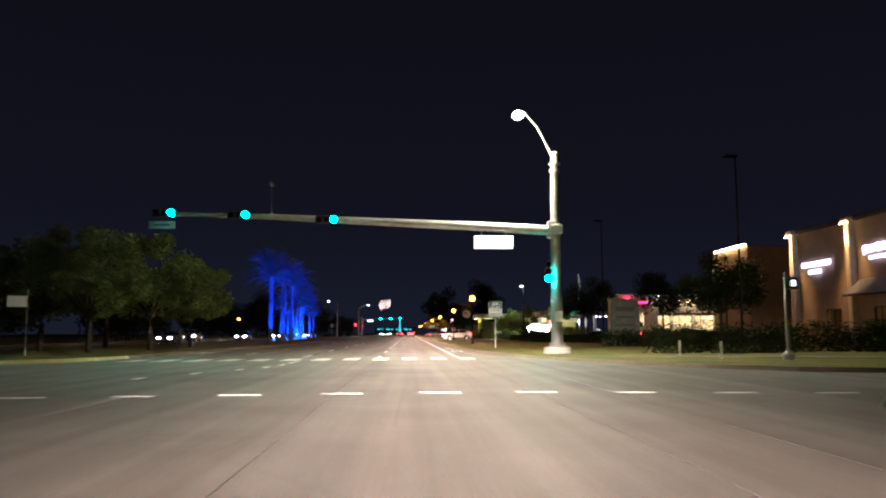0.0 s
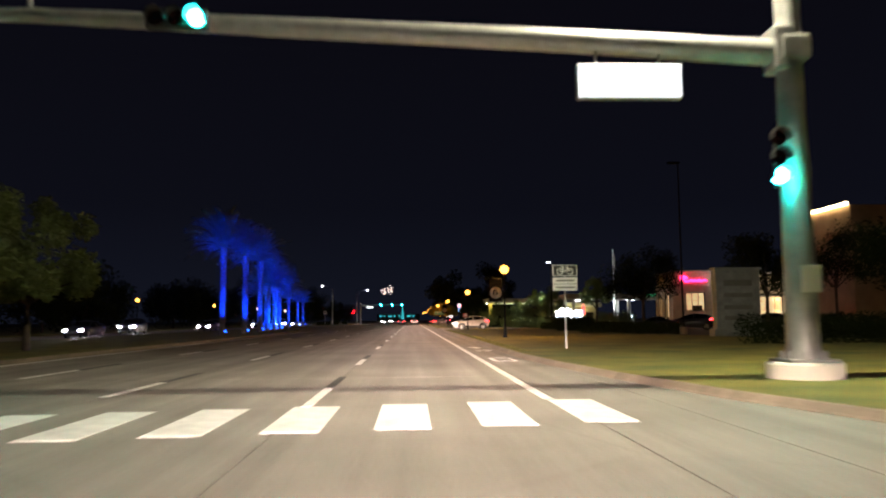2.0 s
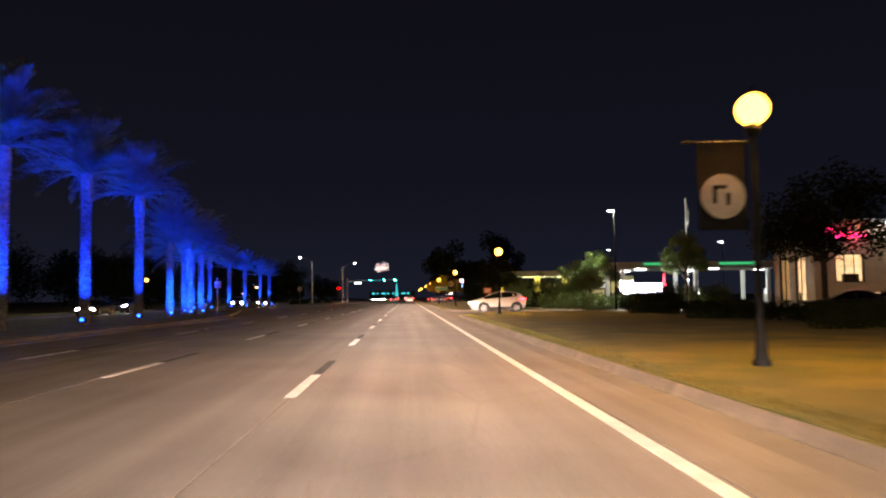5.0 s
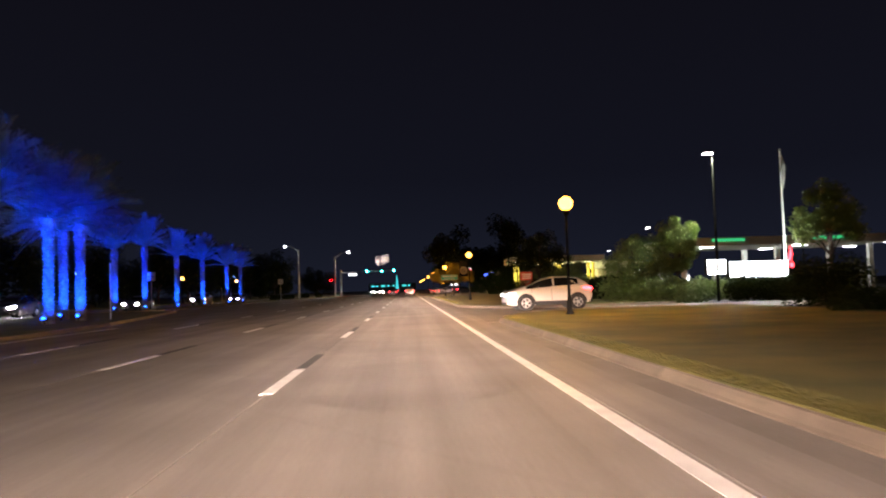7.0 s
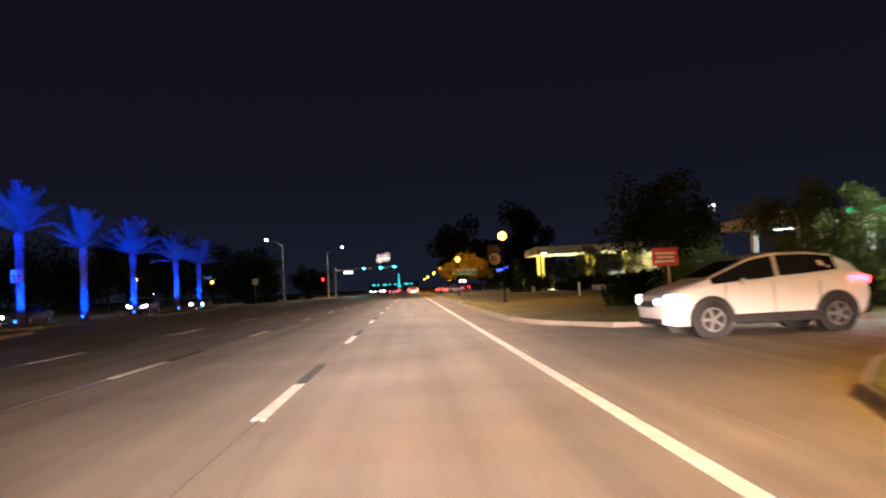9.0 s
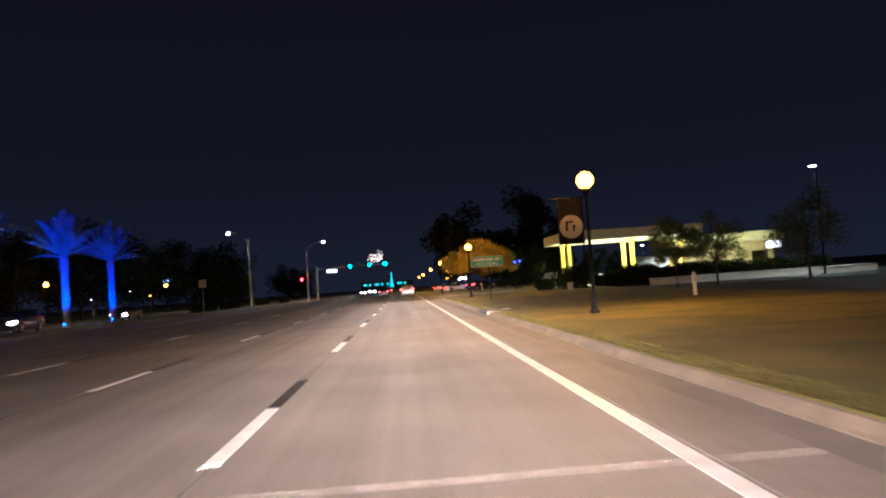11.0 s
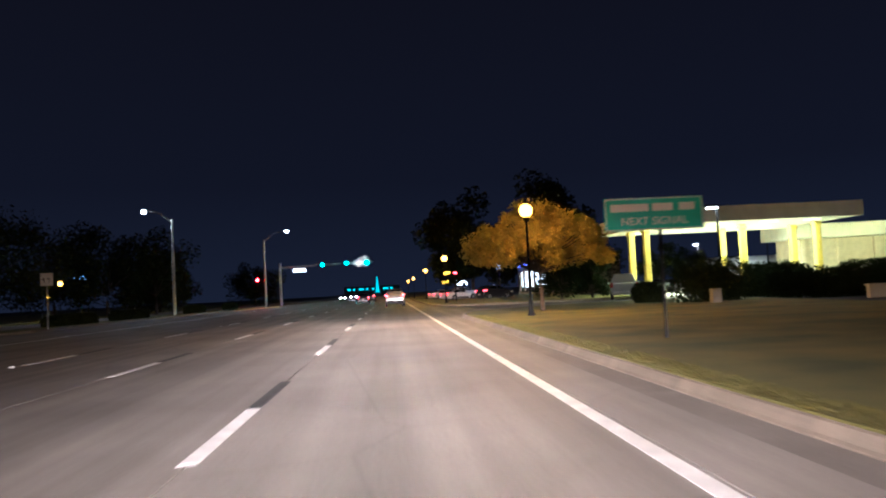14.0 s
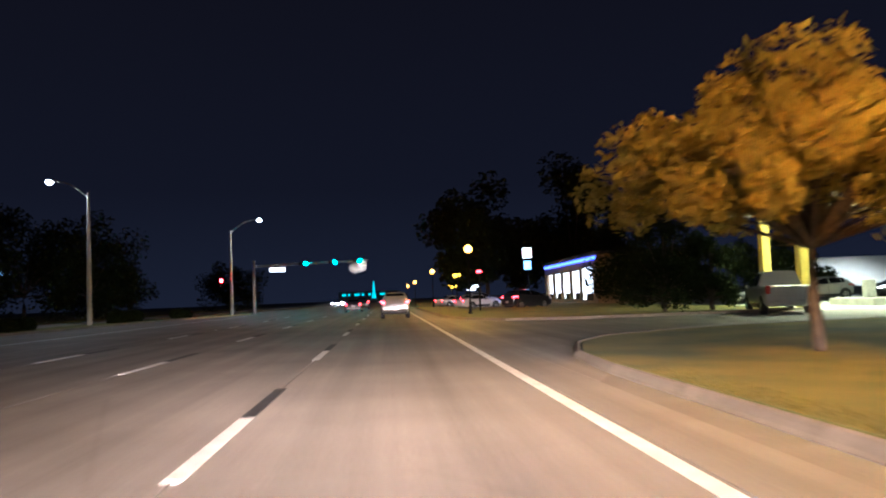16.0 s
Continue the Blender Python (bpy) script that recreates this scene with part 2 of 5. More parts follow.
class Shape:
    """Collects vertices and faces of one mesh."""

    def __init__(self):
        self.v, self.f = [], []

    def add(self, verts, faces):
        k = len(self.v)
        self.v += [tuple(p) for p in verts]
        self.f += [tuple(k + i for i in q) for q in faces]
        return self

    def box(self, c, s, bevel=0.0, m=None):
        x, y, z = (a / 2 for a in s)
        if not bevel:
            pts = [(i * x, j * y, k * z) for k in (-1, 1) for j in (-1, 1) for i in (-1, 1)]
            faces = [(0, 2, 3, 1), (4, 5, 7, 6), (0, 1, 5, 4), (2, 6, 7, 3), (0, 4, 6, 2), (1, 3, 7, 5)]
        else:
            b = min(bevel, 0.45 * min(s))
            ring = [(-x + b, -y), (x - b, -y), (x, -y + b), (x, y - b), (x - b, y), (-x + b, y), (-x, y - b), (-x, -y + b)]
            inner = [(-x + b, -y + b), (x - b, -y + b), (x - b, -y + b), (x - b, y - b), (x - b, y - b), (-x + b, y - b), (-x + b, y - b), (-x + b, -y + b)]
            pts = [(*p, -z) for p in inner] + [(*p, -z + b) for p in ring] + [(*p, z - b) for p in ring] + [(*p, z) for p in inner]
            faces = [tuple(range(7, -1, -1)), tuple(range(24, 32))]
            for r in range(3):
                faces += [(8 * r + i, 8 * r + (i + 1) % 8, 8 * r + 8 + (i + 1) % 8, 8 * r + 8 + i) for i in range(8)]
        pts = [Vector(p) for p in pts]
        if m:
            pts = [m @ p for p in pts]
        return self.add([p + Vector(c) for p in pts], faces)

    def tube(self, points, radii, n=10, caps=True):
        points = [Vector(p) for p in points]
        k = len(self.v)
        for i, p in enumerate(points):
            a = points[min(i + 1, len(points) - 1)] - points[max(i - 1, 0)]
            a.normalize()
            side = a.cross(Vector((0, 0, 1)))
            if side.length < 0.05:
                side = Vector((1, 0, 0))
            side.normalize()
            up = side.cross(a)
            r = radii[i] if isinstance(radii, (list, tuple)) else radii
            self.v += [tuple(p + r * (math.cos(t) * side + math.sin(t) * up)) for t in (2 * math.pi * j / n for j in range(n))]
        for i in range(len(points) - 1):
            self.f += [(k + i * n + j, k + i * n + (j + 1) % n, k + (i + 1) * n + (j + 1) % n, k + (i + 1) * n + j) for j in range(n)]
        if caps:
            e = k + (len(points) - 1) * n
            self.f += [tuple(range(k + n - 1, k - 1, -1)), tuple(range(e, e + n))]
        return self

    def lathe(self, profile, c=(0, 0, 0), n=16):
        """Profile rows of radius and height, turned about z."""
        k = len(self.v)
        for r, z in profile:
            self.v += [(c[0] + r * math.cos(2 * math.pi * j / n), c[1] + r * math.sin(2 * math.pi * j / n), c[2] + z) for j in range(n)]
        for i in range(len(profile) - 1):
            self.f += [(k + i * n + j, k + i * n + (j + 1) % n, k + (i + 1) * n + (j + 1) % n, k + (i + 1) * n + j) for j in range(n)]
        e = k + (len(profile) - 1) * n
        self.f += [tuple(range(k + n - 1, k - 1, -1)), tuple(range(e, e + n))]
        return self

    def ball(self, c, r, n=14, squash=1.0):
        return self.lathe([(max(0.002, r * math.sin(math.pi * i / n)), -squash * r * math.cos(math.pi * i / n)) for i in range(n + 1)], c, n + 4)

    def prism(self, outline, z0, z1):
        """An outline in plan, given anticlockwise, raised from z0 to z1."""
        n = len(outline)
        return self.add([(*p, z0) for p in outline] + [(*p, z1) for p in outline],
                        [tuple(range(n - 1, -1, -1)), tuple(range(n, 2 * n))] + [(i, (i + 1) % n, n + (i + 1) % n, n + i) for i in range(n)])

    def disc(self, c, r, axis, depth, n=18):
        a = Vector(axis).normalized()
        c = Vector(c)
        return self.tube([c - a * depth / 2, c + a * depth / 2], r, n)

    def mesh(self, name, mat, smooth=False):
        me = bpy.data.meshes.new(name)
        me.from_pydata(self.v, [], self.f)
        me.materials.append(mat)
        if smooth:
            me.shade_smooth()
            me.set_sharp_from_angle(angle=radians(40))
        return me


def thing(name, m, label, category, group="", kind=""):
    """An Empty at the base of a thing, which parents its parts."""
    ob = tagged(new(name), label, category, group, kind)
    ob.matrix_basis = m
    return ob


def part(name, shape, mat, parent, label="", smooth=False, m=None):
    ob = new(name, shape if isinstance(shape, bpy.types.Mesh) else shape.mesh(name, mat, smooth))
    ob.parent = parent
    if m:
        ob.matrix_basis = m
    return tagged(ob, label)


def solid(name, shape, mat, label, category, group="", kind="", smooth=False, m=None):
    ob = tagged(new(name, shape.mesh(name, mat, smooth)), label, category, group, kind)
    if m:
        ob.matrix_basis = m
    return ob


def lettering(text, size, mat, parent, m, name="lettering"):
    """Words as a thin mesh, with the built-in font."""
    cu = bpy.data.curves.new(name, "FONT")
    cu.body, cu.size, cu.align_x, cu.align_y, cu.extrude = text, size, "CENTER", "CENTER", 0.004
    ob = bpy.data.objects.new(name, cu)
    me = bpy.data.meshes.new_from_object(ob)
    bpy.data.objects.remove(ob)
    me.materials.append(mat)
    return part(name, me, mat, parent, m=m)


# ------------------------------------------------------------------ ground and road
EDGE, LANE1, LANE2, LANE3, LANE4 = 2.02, -1.61, -5.2, -8.85, -12.5
KERB_X = 3.35

solid("ground", Shape().add([(-3000, -400, -0.12), (3000, -400, -0.12), (3000, 4500, -0.12), (-3000, 4500, -0.12)], [(0, 1, 2, 3)]),
      SOIL, "dark level ground reaching the horizon at night", "ground", kind="structure")

road = thing("road", pose(0, 0, 0), "pale worn concrete six-lane road with white lane lines", "road", kind="structure")
# concrete lane slabs, with a tarred gap between them
STRIPS = [(-21.5, -15.6), (-15.58, LANE4 - .01), (LANE4 + .01, LANE3 - .01), (LANE3 + .01, LANE2 - .01), (LANE2 + .01, LANE1 - .01), (LANE1 + .01, EDGE + .12), (EDGE + .14, 3.6)]
BREAKS = [-60, 2, 42.6, 139, 289, 560]
for a, b in STRIPS:
    for c, d in zip(BREAKS, BREAKS[1:]):
        e = 2.92 if b == 3.6 and 42 < c < 280 else b  # the gutter begins at 2.92
        part("lane_slab", Shape().prism([(a, c + .02), (e, c + .02), (e, d - .02), (a, d - .02)], -0.2, 0.0), ROAD, road)
part("road_bed", Shape().prism([(-21.5, -60), (3.62, -60), (3.62, 560), (-21.5, 560)], -0.25, -0.012), JOINT, road, "dark tarred joints between slabs")
part("lane_slab", Shape().prism([(2.92, 42.62), (3.6, 42.62), (3.5, 46), (3.1, 51), (2.92, 53)], -0.2, 0.0), ROAD, road)
cross = thing("side_road", pose(0, 0, 0), "pale concrete cross street through the junction", "road", kind="structure")
part("junction_slab", Shape().prism([(3.62, 2), (90, -4), (90, 18), (20, 21.2), (14.5, 22), (10.9, 23.5), (8.6, 26.2), (7.1, 29.5), (5.8, 33.3), (4.8, 37.3), (4.2, 41.5), (3.62, 46)], -0.2, 0.0), ROAD, cross)
part("junction_slab", Shape().prism([(-120, 2), (-21.52, 2), (-21.52, 31), (-40, 29), (-120, 29)], -0.2, 0.0), ROAD, cross)
opposite = thing("opposite_carriageway", pose(0, 0, 0), "unlit concrete carriageway for oncoming traffic", "road", kind="structure")
part("lane_slab", Shape().prism([(-36.5, 31), (-25.5, 31), (-25.5, 900), (-36.5, 900)], -0.2, -0.004), ROAD, opposite)
part("lane_slab", Shape().prism([(-36.5, -60), (-25.5, -60), (-25.5, 1.9), (-36.5, 1.9)], -0.2, -0.004), ROAD, opposite)

# painted lines
def stripe(x, y, w, h, mat=PAINT, parent=road, name="lane_dash", z=0.0):
    return part(name, Shape().box((0, 0, z + 0.004), (w, h, 0.006)), mat, parent, m=pose(x, y, 0))


DASHES = [37.0, 47.6, 59.8, 71.65, 83.0] + [94.6 + 11.38 * i for i in range(18)]
DASHES2 = [38.8 + 12.0 * i for i in range(19)]
for x, starts, off in ((LANE1, DASHES, 0.0), (LANE2, DASHES2, 0.0), (LANE3, DASHES2, 4.7)):
    for y in starts:
        stripe(x, y + off + 1.5, 0.16, 3.05)
        stripe(x, y + off + 4.5, 0.16, 2.8, BLACKPAINT, name="contrast_dash")
for y0, y1 in ((37.6, 286), (330, 520)):
    stripe(EDGE, (y0 + y1) / 2, 0.16, y1 - y0, name="edge_line")
stripe(EDGE, -28, 0.16, 56, name="edge_line")
stripe(-15.4, 232, 0.13, 106, name="turn_lane_line")
stripe(-12.0, 82, 0.13, 72, name="edge_line")
for i in range(12):
    stripe(2.32 - 1.255 * i, 36.15 - 0.15 * 1.255 * i, 0.66, 2.6, name="crosswalk_bar")
for i in range(14):
    stripe(7.68 - 1.83 * i, 16.2 - 0.11 * abs(6.48 - 1.83 * i), 0.76, 0.13, name="dotted_guide_dash")
for x, y in ((-6.95, 21.2), (-6.2, 23.6), (-5.45, 25.8), (-4.95, 27.6), (-4.74, 29.5), (-4.7, 31.4), (-4.7, 33.1)):
    stripe(x, y, 0.14, 0.85, name="dotted_guide_dash")
for i in range(13):
    solid("road_stud", Shape().lathe([(0.08, 0.0), (0.07, 0.018), (0.04, 0.026)], n=8), SIGNWHITE, "white reflective stud on the lane line", "road stud",
          "studs on the turn lane line", m=pose(-15.4, 184 + 7.4 * i, 0.008))
for i in range(9):
    solid("road_stud", Shape().lathe([(0.08, 0.0), (0.07, 0.018), (0.04, 0.026)], n=8), SIGNWHITE, "white reflective stud between lanes", "road stud",
          "studs between the lanes", m=pose(LANE3, 96 + 22.7 * i, 0.008))


def bike_marking(y):
    s = Shape()
    s.add([(-.1, -1.0, 0), (.1, -1.0, 0), (.1, .1, 0), (.34, .1, 0), (0, 1.0, 0), (-.34, .1, 0), (-.1, .1, 0)], [(0, 1, 2, 3, 4, 5, 6)])
    part("arrow_marking", s, PAINT, road, m=pose(2.68, y + 10.9, 0.006, 0, 0, 4))
    w = Shape()
    for c in (-0.45, 0.45):
        for j in range(14):
            a, b = 2 * math.pi * j / 14, 2 * math.pi * (j + 1) / 14
            w.add([(r * math.cos(t) * 0.8, c + r * math.sin(t), 0) for t, r in ((a, .22), (a, .34), (b, .34), (b, .22))], [(0, 1, 2, 3)])
    w.add([(.05, -.5, 0), (.15, -.45, 0), (.42, .1, 0), (.32, .15, 0)], [(0, 1, 2, 3)])
    w.add([(.05, .5, 0), (.15, .45, 0), (.42, -.2, 0), (.32, -.25, 0)], [(3, 2, 1, 0)])
    part("bicycle_marking", w, PAINT, road, m=pose(2.72, y + 7.7, 0.006))
    b = Shape()
    for q in ((0, -.95, .5, .12), (0, .95, .5, .12), (-.3, 0, .1, 1.9), (.3, 0, .1, 1.9)):
        b.box((q[0], q[1], 0), (q[2], q[3], .006))
    part("box_marking", b, PAINT, road, m=pose(2.7, y + 0.6, 0.006))


bike_marking(49.0)

# ------------------------------------------------------------------ kerbs, verges, medians


def kerb_run(name, points, inward, label, width=0.16, height=0.14, step=3.0, gutter=True, mat=KERB):
    """Kerb stones along a line in plan; inward: +1 where the verge lies to the left of the line's way."""
    root = thing(name, pose(0, 0, 0), label, "kerb", kind="structure")
    for a, b in zip(points, points[1:]):
        a, b = Vector(a), Vector(b)
        length = (b - a).length
        n = max(1, round(length / step))
        ang = math.degrees(math.atan2(b.y - a.y, b.x - a.x))
        seg = length / n
        e = seg / 2 - 0.002
        prof = [(-.5 * width, -.1), (.5 * width, -.1), (.5 * width, height - .02), (.25 * width, height), (.05 * width, height - .015), (-.3 * width, .035), (-.5 * width, .008)]
        prof = [(inward * u, w) for u, w in prof][::inward]
        k = len(prof)
        stone = Shape().add([(-e, u, w) for u, w in prof] + [(e, u, w) for u, w in prof],
                            [tuple(range(k - 1, -1, -1)), tuple(range(k, 2 * k))] + [(i, (i + 1) % k, k + (i + 1) % k, k + i) for i in range(k)]).mesh("kerb_stone", mat)
        # dark strip fills the gap behind the kerb and stands in for its shade
        edge = Shape().box((0, 0, height / 2 - .05), (seg, .05, height - .02)).mesh("gap_strip", SOIL)
        gut = Shape().box((0, 0, -0.105), (seg - 0.004, 0.42, 0.2)).mesh("gutter_slab", GUTTER)
        side = Vector((-(b - a).y, (b - a).x)).normalized() * inward
        for i in range(n):
            p = a + (b - a) * ((i + .5) / n)
            part("kerb_stone", stone, mat, root, m=pose(p.x + side.x * width / 2, p.y + side.y * width / 2, 0, 0, 0, ang))
            part("gap_strip", edge, SOIL, root, m=pose(p.x + side.x * (width + .028), p.y + side.y * (width + .028), 0.02, 0, 0, ang))
            if gutter:
                part("gutter_slab", gut, KERB, root, m=pose(p.x - side.x * 0.21, p.y - side.y * 0.21, 0, 0, 0, ang))
    return root


CORNER = [(40, 20.6), (20, 21.0), (14.5, 21.8), (10.9, 23.3), (8.5, 26.0), (7.0, 29.4), (5.7, 33.2), (4.7, 37.2), (4.05, 41.5), (3.6, 46.0), (KERB_X, 51.0)]
KERB_A = CORNER + [(KERB_X, 80), (KERB_X, 112.6), (3.7, 114.6), (4.5, 116.8), (6.0, 119.0), (9.0, 120.2), (15, 120.4)]
KERB_B = [(15, 127.6), (8.5, 128.0), (5.4, 129.6), (4.0, 132.5), (KERB_X, 136.5), (KERB_X, 168), (KERB_X, 203), (3.55, 206.2), (4.2, 208.9), (5.4, 211.0), (7.4, 212.4), (10.5, 213.6), (20, 214.8)]
KERB_C = [(20, 226.5), (9, 226.5), (5.6, 228.6), (4.0, 233), (KERB_X, 240), (KERB_X, 286)]
kerb_run("kerb_east", KERB_A, -1, "pale concrete kerb and gutter beside the verge")
kerb_run("kerb_driveway", KERB_B, -1, "pale concrete kerb and gutter between driveways")
KERB_N = [(6.3, -60), (6.3, 11.4), (6.9, 12.9), (8.3, 13.7), (40, 12.6)]
kerb_run("kerb_near_corner", KERB_N, -1, "pale concrete kerb and gutter round the near corner")
kerb_run("kerb_far", KERB_C, -1, "pale concrete kerb and gutter past the driveway")


def verge(name, outline, label, z=0.13):
    return solid(name, Shape().prism(outline, -0.1, z), GRASS, label, "grass verge", kind="structure")


def inset(line, d=0.212):
    """The line moved to its right by d, to butt against the back of the kerb."""
    out = []
    for i, p in enumerate(line):
        a, b = Vector(line[max(i - 1, 0)]), Vector(line[min(i + 1, len(line) - 1)])
        t = (b - a).normalized()
        out.append((p[0] + t.y * d, p[1] - t.x * d))
    return out


ka, kb, kc = inset(KERB_A), inset(KERB_B), inset(KERB_C)
solid("verge_corner", Shape().prism([(40, 20.45)] + [(40, 62), (23, 64), (16, 80), (15, 120.25)] + ka[::-1][1:-1], -0.1, 0.13), GRASS,
      "mown lawn verge between kerb and parking", "grass verge", kind="structure")
solid("verge_middle", Shape().prism([(15, 127.75), (15, 150), (18, 196), (20, 214.65)] + kb[::-1][1:-1], -0.1, 0.13), GRASS,
      "mown lawn verge lit by orange lamps", "grass verge", kind="structure")
kn = inset(KERB_N)
solid("verge_near_corner", Shape().prism([(40, -60)] + [(40, 12.4)] + kn[::-1][1:], -0.1, 0.13), GRASS, "dry lawn round the near corner", "grass verge", kind="structure")
solid("verge_far", Shape().prism([(20, 226.65), (20, 286)] + kc[::-1][:-1], -0.1, 0.13), GRASS, "dark lawn verge past the driveway", "grass verge", kind="structure")
solid("driveway", Shape().prism([(2.92, 112.2), (KERB_X, 112.6), (4.5, 116.9), (6.1, 118.9), (15, 120.2), (24, 120.2), (24, 127.7), (15, 127.7), (5.4, 129.5), (4.0, 132.4), (2.92, 137)], -0.15, 0.003), ROAD,
      "pale concrete driveway apron", "driveway", kind="structure")
solid("driveway_far", Shape().prism([(2.92, 202), (KERB_X, 203), (4.2, 208.8), (5.4, 210.9), (7.4, 212.3), (20, 214.6), (60, 214.6), (60, 226.6), (9, 226.6), (5.6, 228.7), (2.92, 240)], -0.15, 0.003), ROAD,
      "concrete driveway beside the bank", "driveway", kind="structure")
solid("parking_lot", Shape().prism([(15.2, 64), (150, 64), (150, 213), (20.2, 213), (18.2, 196), (15.2, 150)], -0.15, -0.02), LOT, "dark asphalt parking lot", "parking lot", kind="structure")
solid("parking_lot_far", Shape().prism([(20.2, 228), (150, 228), (150, 420), (20.2, 420)], -0.15, -0.02), LOT, "dark asphalt forecourt past the bank", "parking lot", kind="structure")
solid("pavement", Shape().prism([(8.3, 33.0), (40, 25.0), (40, 27.4), (9.2, 35.0)], 0.0, 0.15), KERB, "pale concrete footpath round the corner", "pavement", kind="structure")

MEDIAN1 = [(-25.4, 32.4), (-21, 30.9), (-15.6, 30.4), (-13.6, 32.4), (-12.7, 37.0), (-12.3, 46.0), (-12.4, 80), (-12.6, 112), (-13.5, 121.5), (-15.1, 131), (-16.3, 137.5), (-18.0, 147.2), (-19.4, 149.4), (-25.4, 150.2)]
MEDIAN2 = [(-25.4, 150.5), (-22.9, 151), (-21.6, 156), (-21.6, 235), (-20.0, 270), (-17.8, 284), (-17.0, 290), (-18.2, 292), (-25.4, 292)]
for nm, line, a, b in (("median_south", MEDIAN1, 4, 8), ("median_north", MEDIAN2, 2, 4)):
    kerb_run("kerb_" + nm, line[a:b + 1], 1, "plain concrete kerb along the planted median", gutter=False)
    for end in (line[:a + 1], line[b:]):
        kerb_run("kerb_" + nm + "_nose", end, 1, "faded yellow kerb round the median nose", gutter=False, mat=KERBYELLOW)
    back = [(-x2, y2) for x2, y2 in inset([(-p[0], p[1]) for p in line])]
    solid(nm, Shape().prism(back, -0.1, 0.13), GRASS, "dark lawn median with trees", "median", kind="structure")
kerb_run("kerb_median_far", [(-25.4, 336), (-18, 336), (-17, 340), (-17, 480)], 1, "pale kerb of the far median", gutter=False)
solid("verge_west", Shape().prism([(-120, 33), (-36.6, 33), (-36.6, 480), (-120, 480)], -0.1, 0.10), GRASS, "dark lawn across the road", "grass verge", kind="structure")

# storm inlet in the kerb
inlet = thing("storm_inlet", pose(KERB_X, 166.4, 0.0), "concrete storm drain inlet set in the kerb", "drain inlet")
part("inlet_slab", Shape().box((0.22, 0, 0.128), (0.54, 3.5, 0.05), 0.015), KERB, inlet)
# no hole is cut: the opening's shade is a solid black box
part("painted_throat", Shape().box((0.0, 0, 0.052), (0.06, 2.9, 0.095)), SIGNBLACK, inlet, "black box for the shaded drain opening")
for q in (-1.6, 1.6):
    part("inlet_cheek", Shape().box((0.03, q, 0.05), (0.14, 0.28, 0.1), 0.015), KERB, inlet)
part("cover", Shape().lathe([(0.21, 0.0), (0.21, 0.02), (0.18, 0.03), (0, 0.034)], (1.0, 0.55, 0.135), 20), STONE, inlet, "round pale cover in the lawn")
rr = random.Random(3)
ring = [(1.0 + .72 * math.cos(q) * rr.uniform(.75, 1.2), .3 + 1.5 * math.sin(q) * rr.uniform(.75, 1.2), .133) for q in (i * math.pi / 9 for i in range(18))]
part("bare_soil", Shape().add(ring, [tuple(range(18))]), DRYSOIL, inlet, "worn bare soil round the cover")

# ------------------------------------------------------------------ street furniture


SODIUM = (1.0, 0.45, 0.08)


def globe_lamp(x, y, banner=True, base=0.12, watts=1900):
    lp = thing("street_lamp", pose(x, y, base), "dark iron street lamp with glowing orange globe" + (" and hanging banner" if banner else ""), "street lamp", "orange globe lamps")
    part("base", Shape().lathe([(0.15, 0), (0.15, 0.08), (0.11, 0.13), (0.095, 0.45), (0.075, 0.58), (0.065, 0.7)], n=14), DARKIRON, lp, smooth=True)
    part("pole", Shape().tube([(0, 0, .68), (0, 0, 3.78)], [0.06, 0.045], 12).lathe([(0.08, 3.74), (0.11, 3.8), (0.13, 3.88), (0.09, 3.95)], n=12), DARKIRON, lp, smooth=True)
    gl = part("globe", Shape().ball((0, 0, 4.2), 0.27), GLOBE, lp, "glowing orange globe", smooth=True)
    gl.visible_shadow = False
    lamp("globe_light", "POINT", pose(x, y, base + 4.2), watts, SODIUM, radius=0.2)
    part("finial", Shape().lathe([(0.07, 4.47), (0.05, 4.52), (0.02, 4.6)], n=8), DARKIRON, lp)
    if banner:
        part("banner_arm", Shape().tube([(0, 0, 3.66), (-1.2, 0, 3.64)], 0.022, 8), DARKIRON, lp)
        bn = Shape()
        k = 8
        for sd in (-1, 1):
            bn.v += [(-0.55 + 0.41 * e, 0.008 * sd + 0.02 * math.sin(6 * i / k), 3.63 - 1.42 * i / k) for i in range(k + 1) for e in (-1, 1)]
        for i in range(k):
            a, b = 2 * i, 2 * (k + 1) + 2 * i
            bn.f += [(a, a + 1, a + 3, a + 2), (b, b + 2, b + 3, b + 1), (a, a + 2, b + 2, b), (a + 1, b + 1, b + 3, a + 3)]
        bn.f += [(0, 2 * k + 2, 2 * k + 3, 1), (2 * k, 2 * k + 1, 4 * k + 3, 4 * k + 2)]
        bp = part("banner", bn, CLOTH, lp, "dark cloth banner with a pale disc")
        part("disc", Shape().disc((-0.55, -0.03, 2.76), 0.37, (0, 1, 0), 0.012), CLOTHPALE, bp)
        part("disc_mark", Shape().box((-0.69, -0.042, 2.79), (0.07, 0.008, 0.3)).box((-0.59, -0.042, 2.91), (0.2, 0.008, 0.06)).box((-0.47, -0.042, 2.71), (0.07, 0.008, 0.2)), CLOTH, bp)
    return lp


for y, x in ((73.6, 5.65), (157.8, 5.97)):
    globe_lamp(x, y)
for y, x in ((114.0, 6.22), (198.5, 5.63), (241.4, 5.33), (283, 5.4), (335, 5.2), (377, 5.0)):
    globe_lamp(x, y, banner=False, base=0.12 if y < 286 else 0.0)
for y in (93, 135, 177, 219, 261):
    globe_lamp(-38, y, banner=False, base=0.1, watts=50)


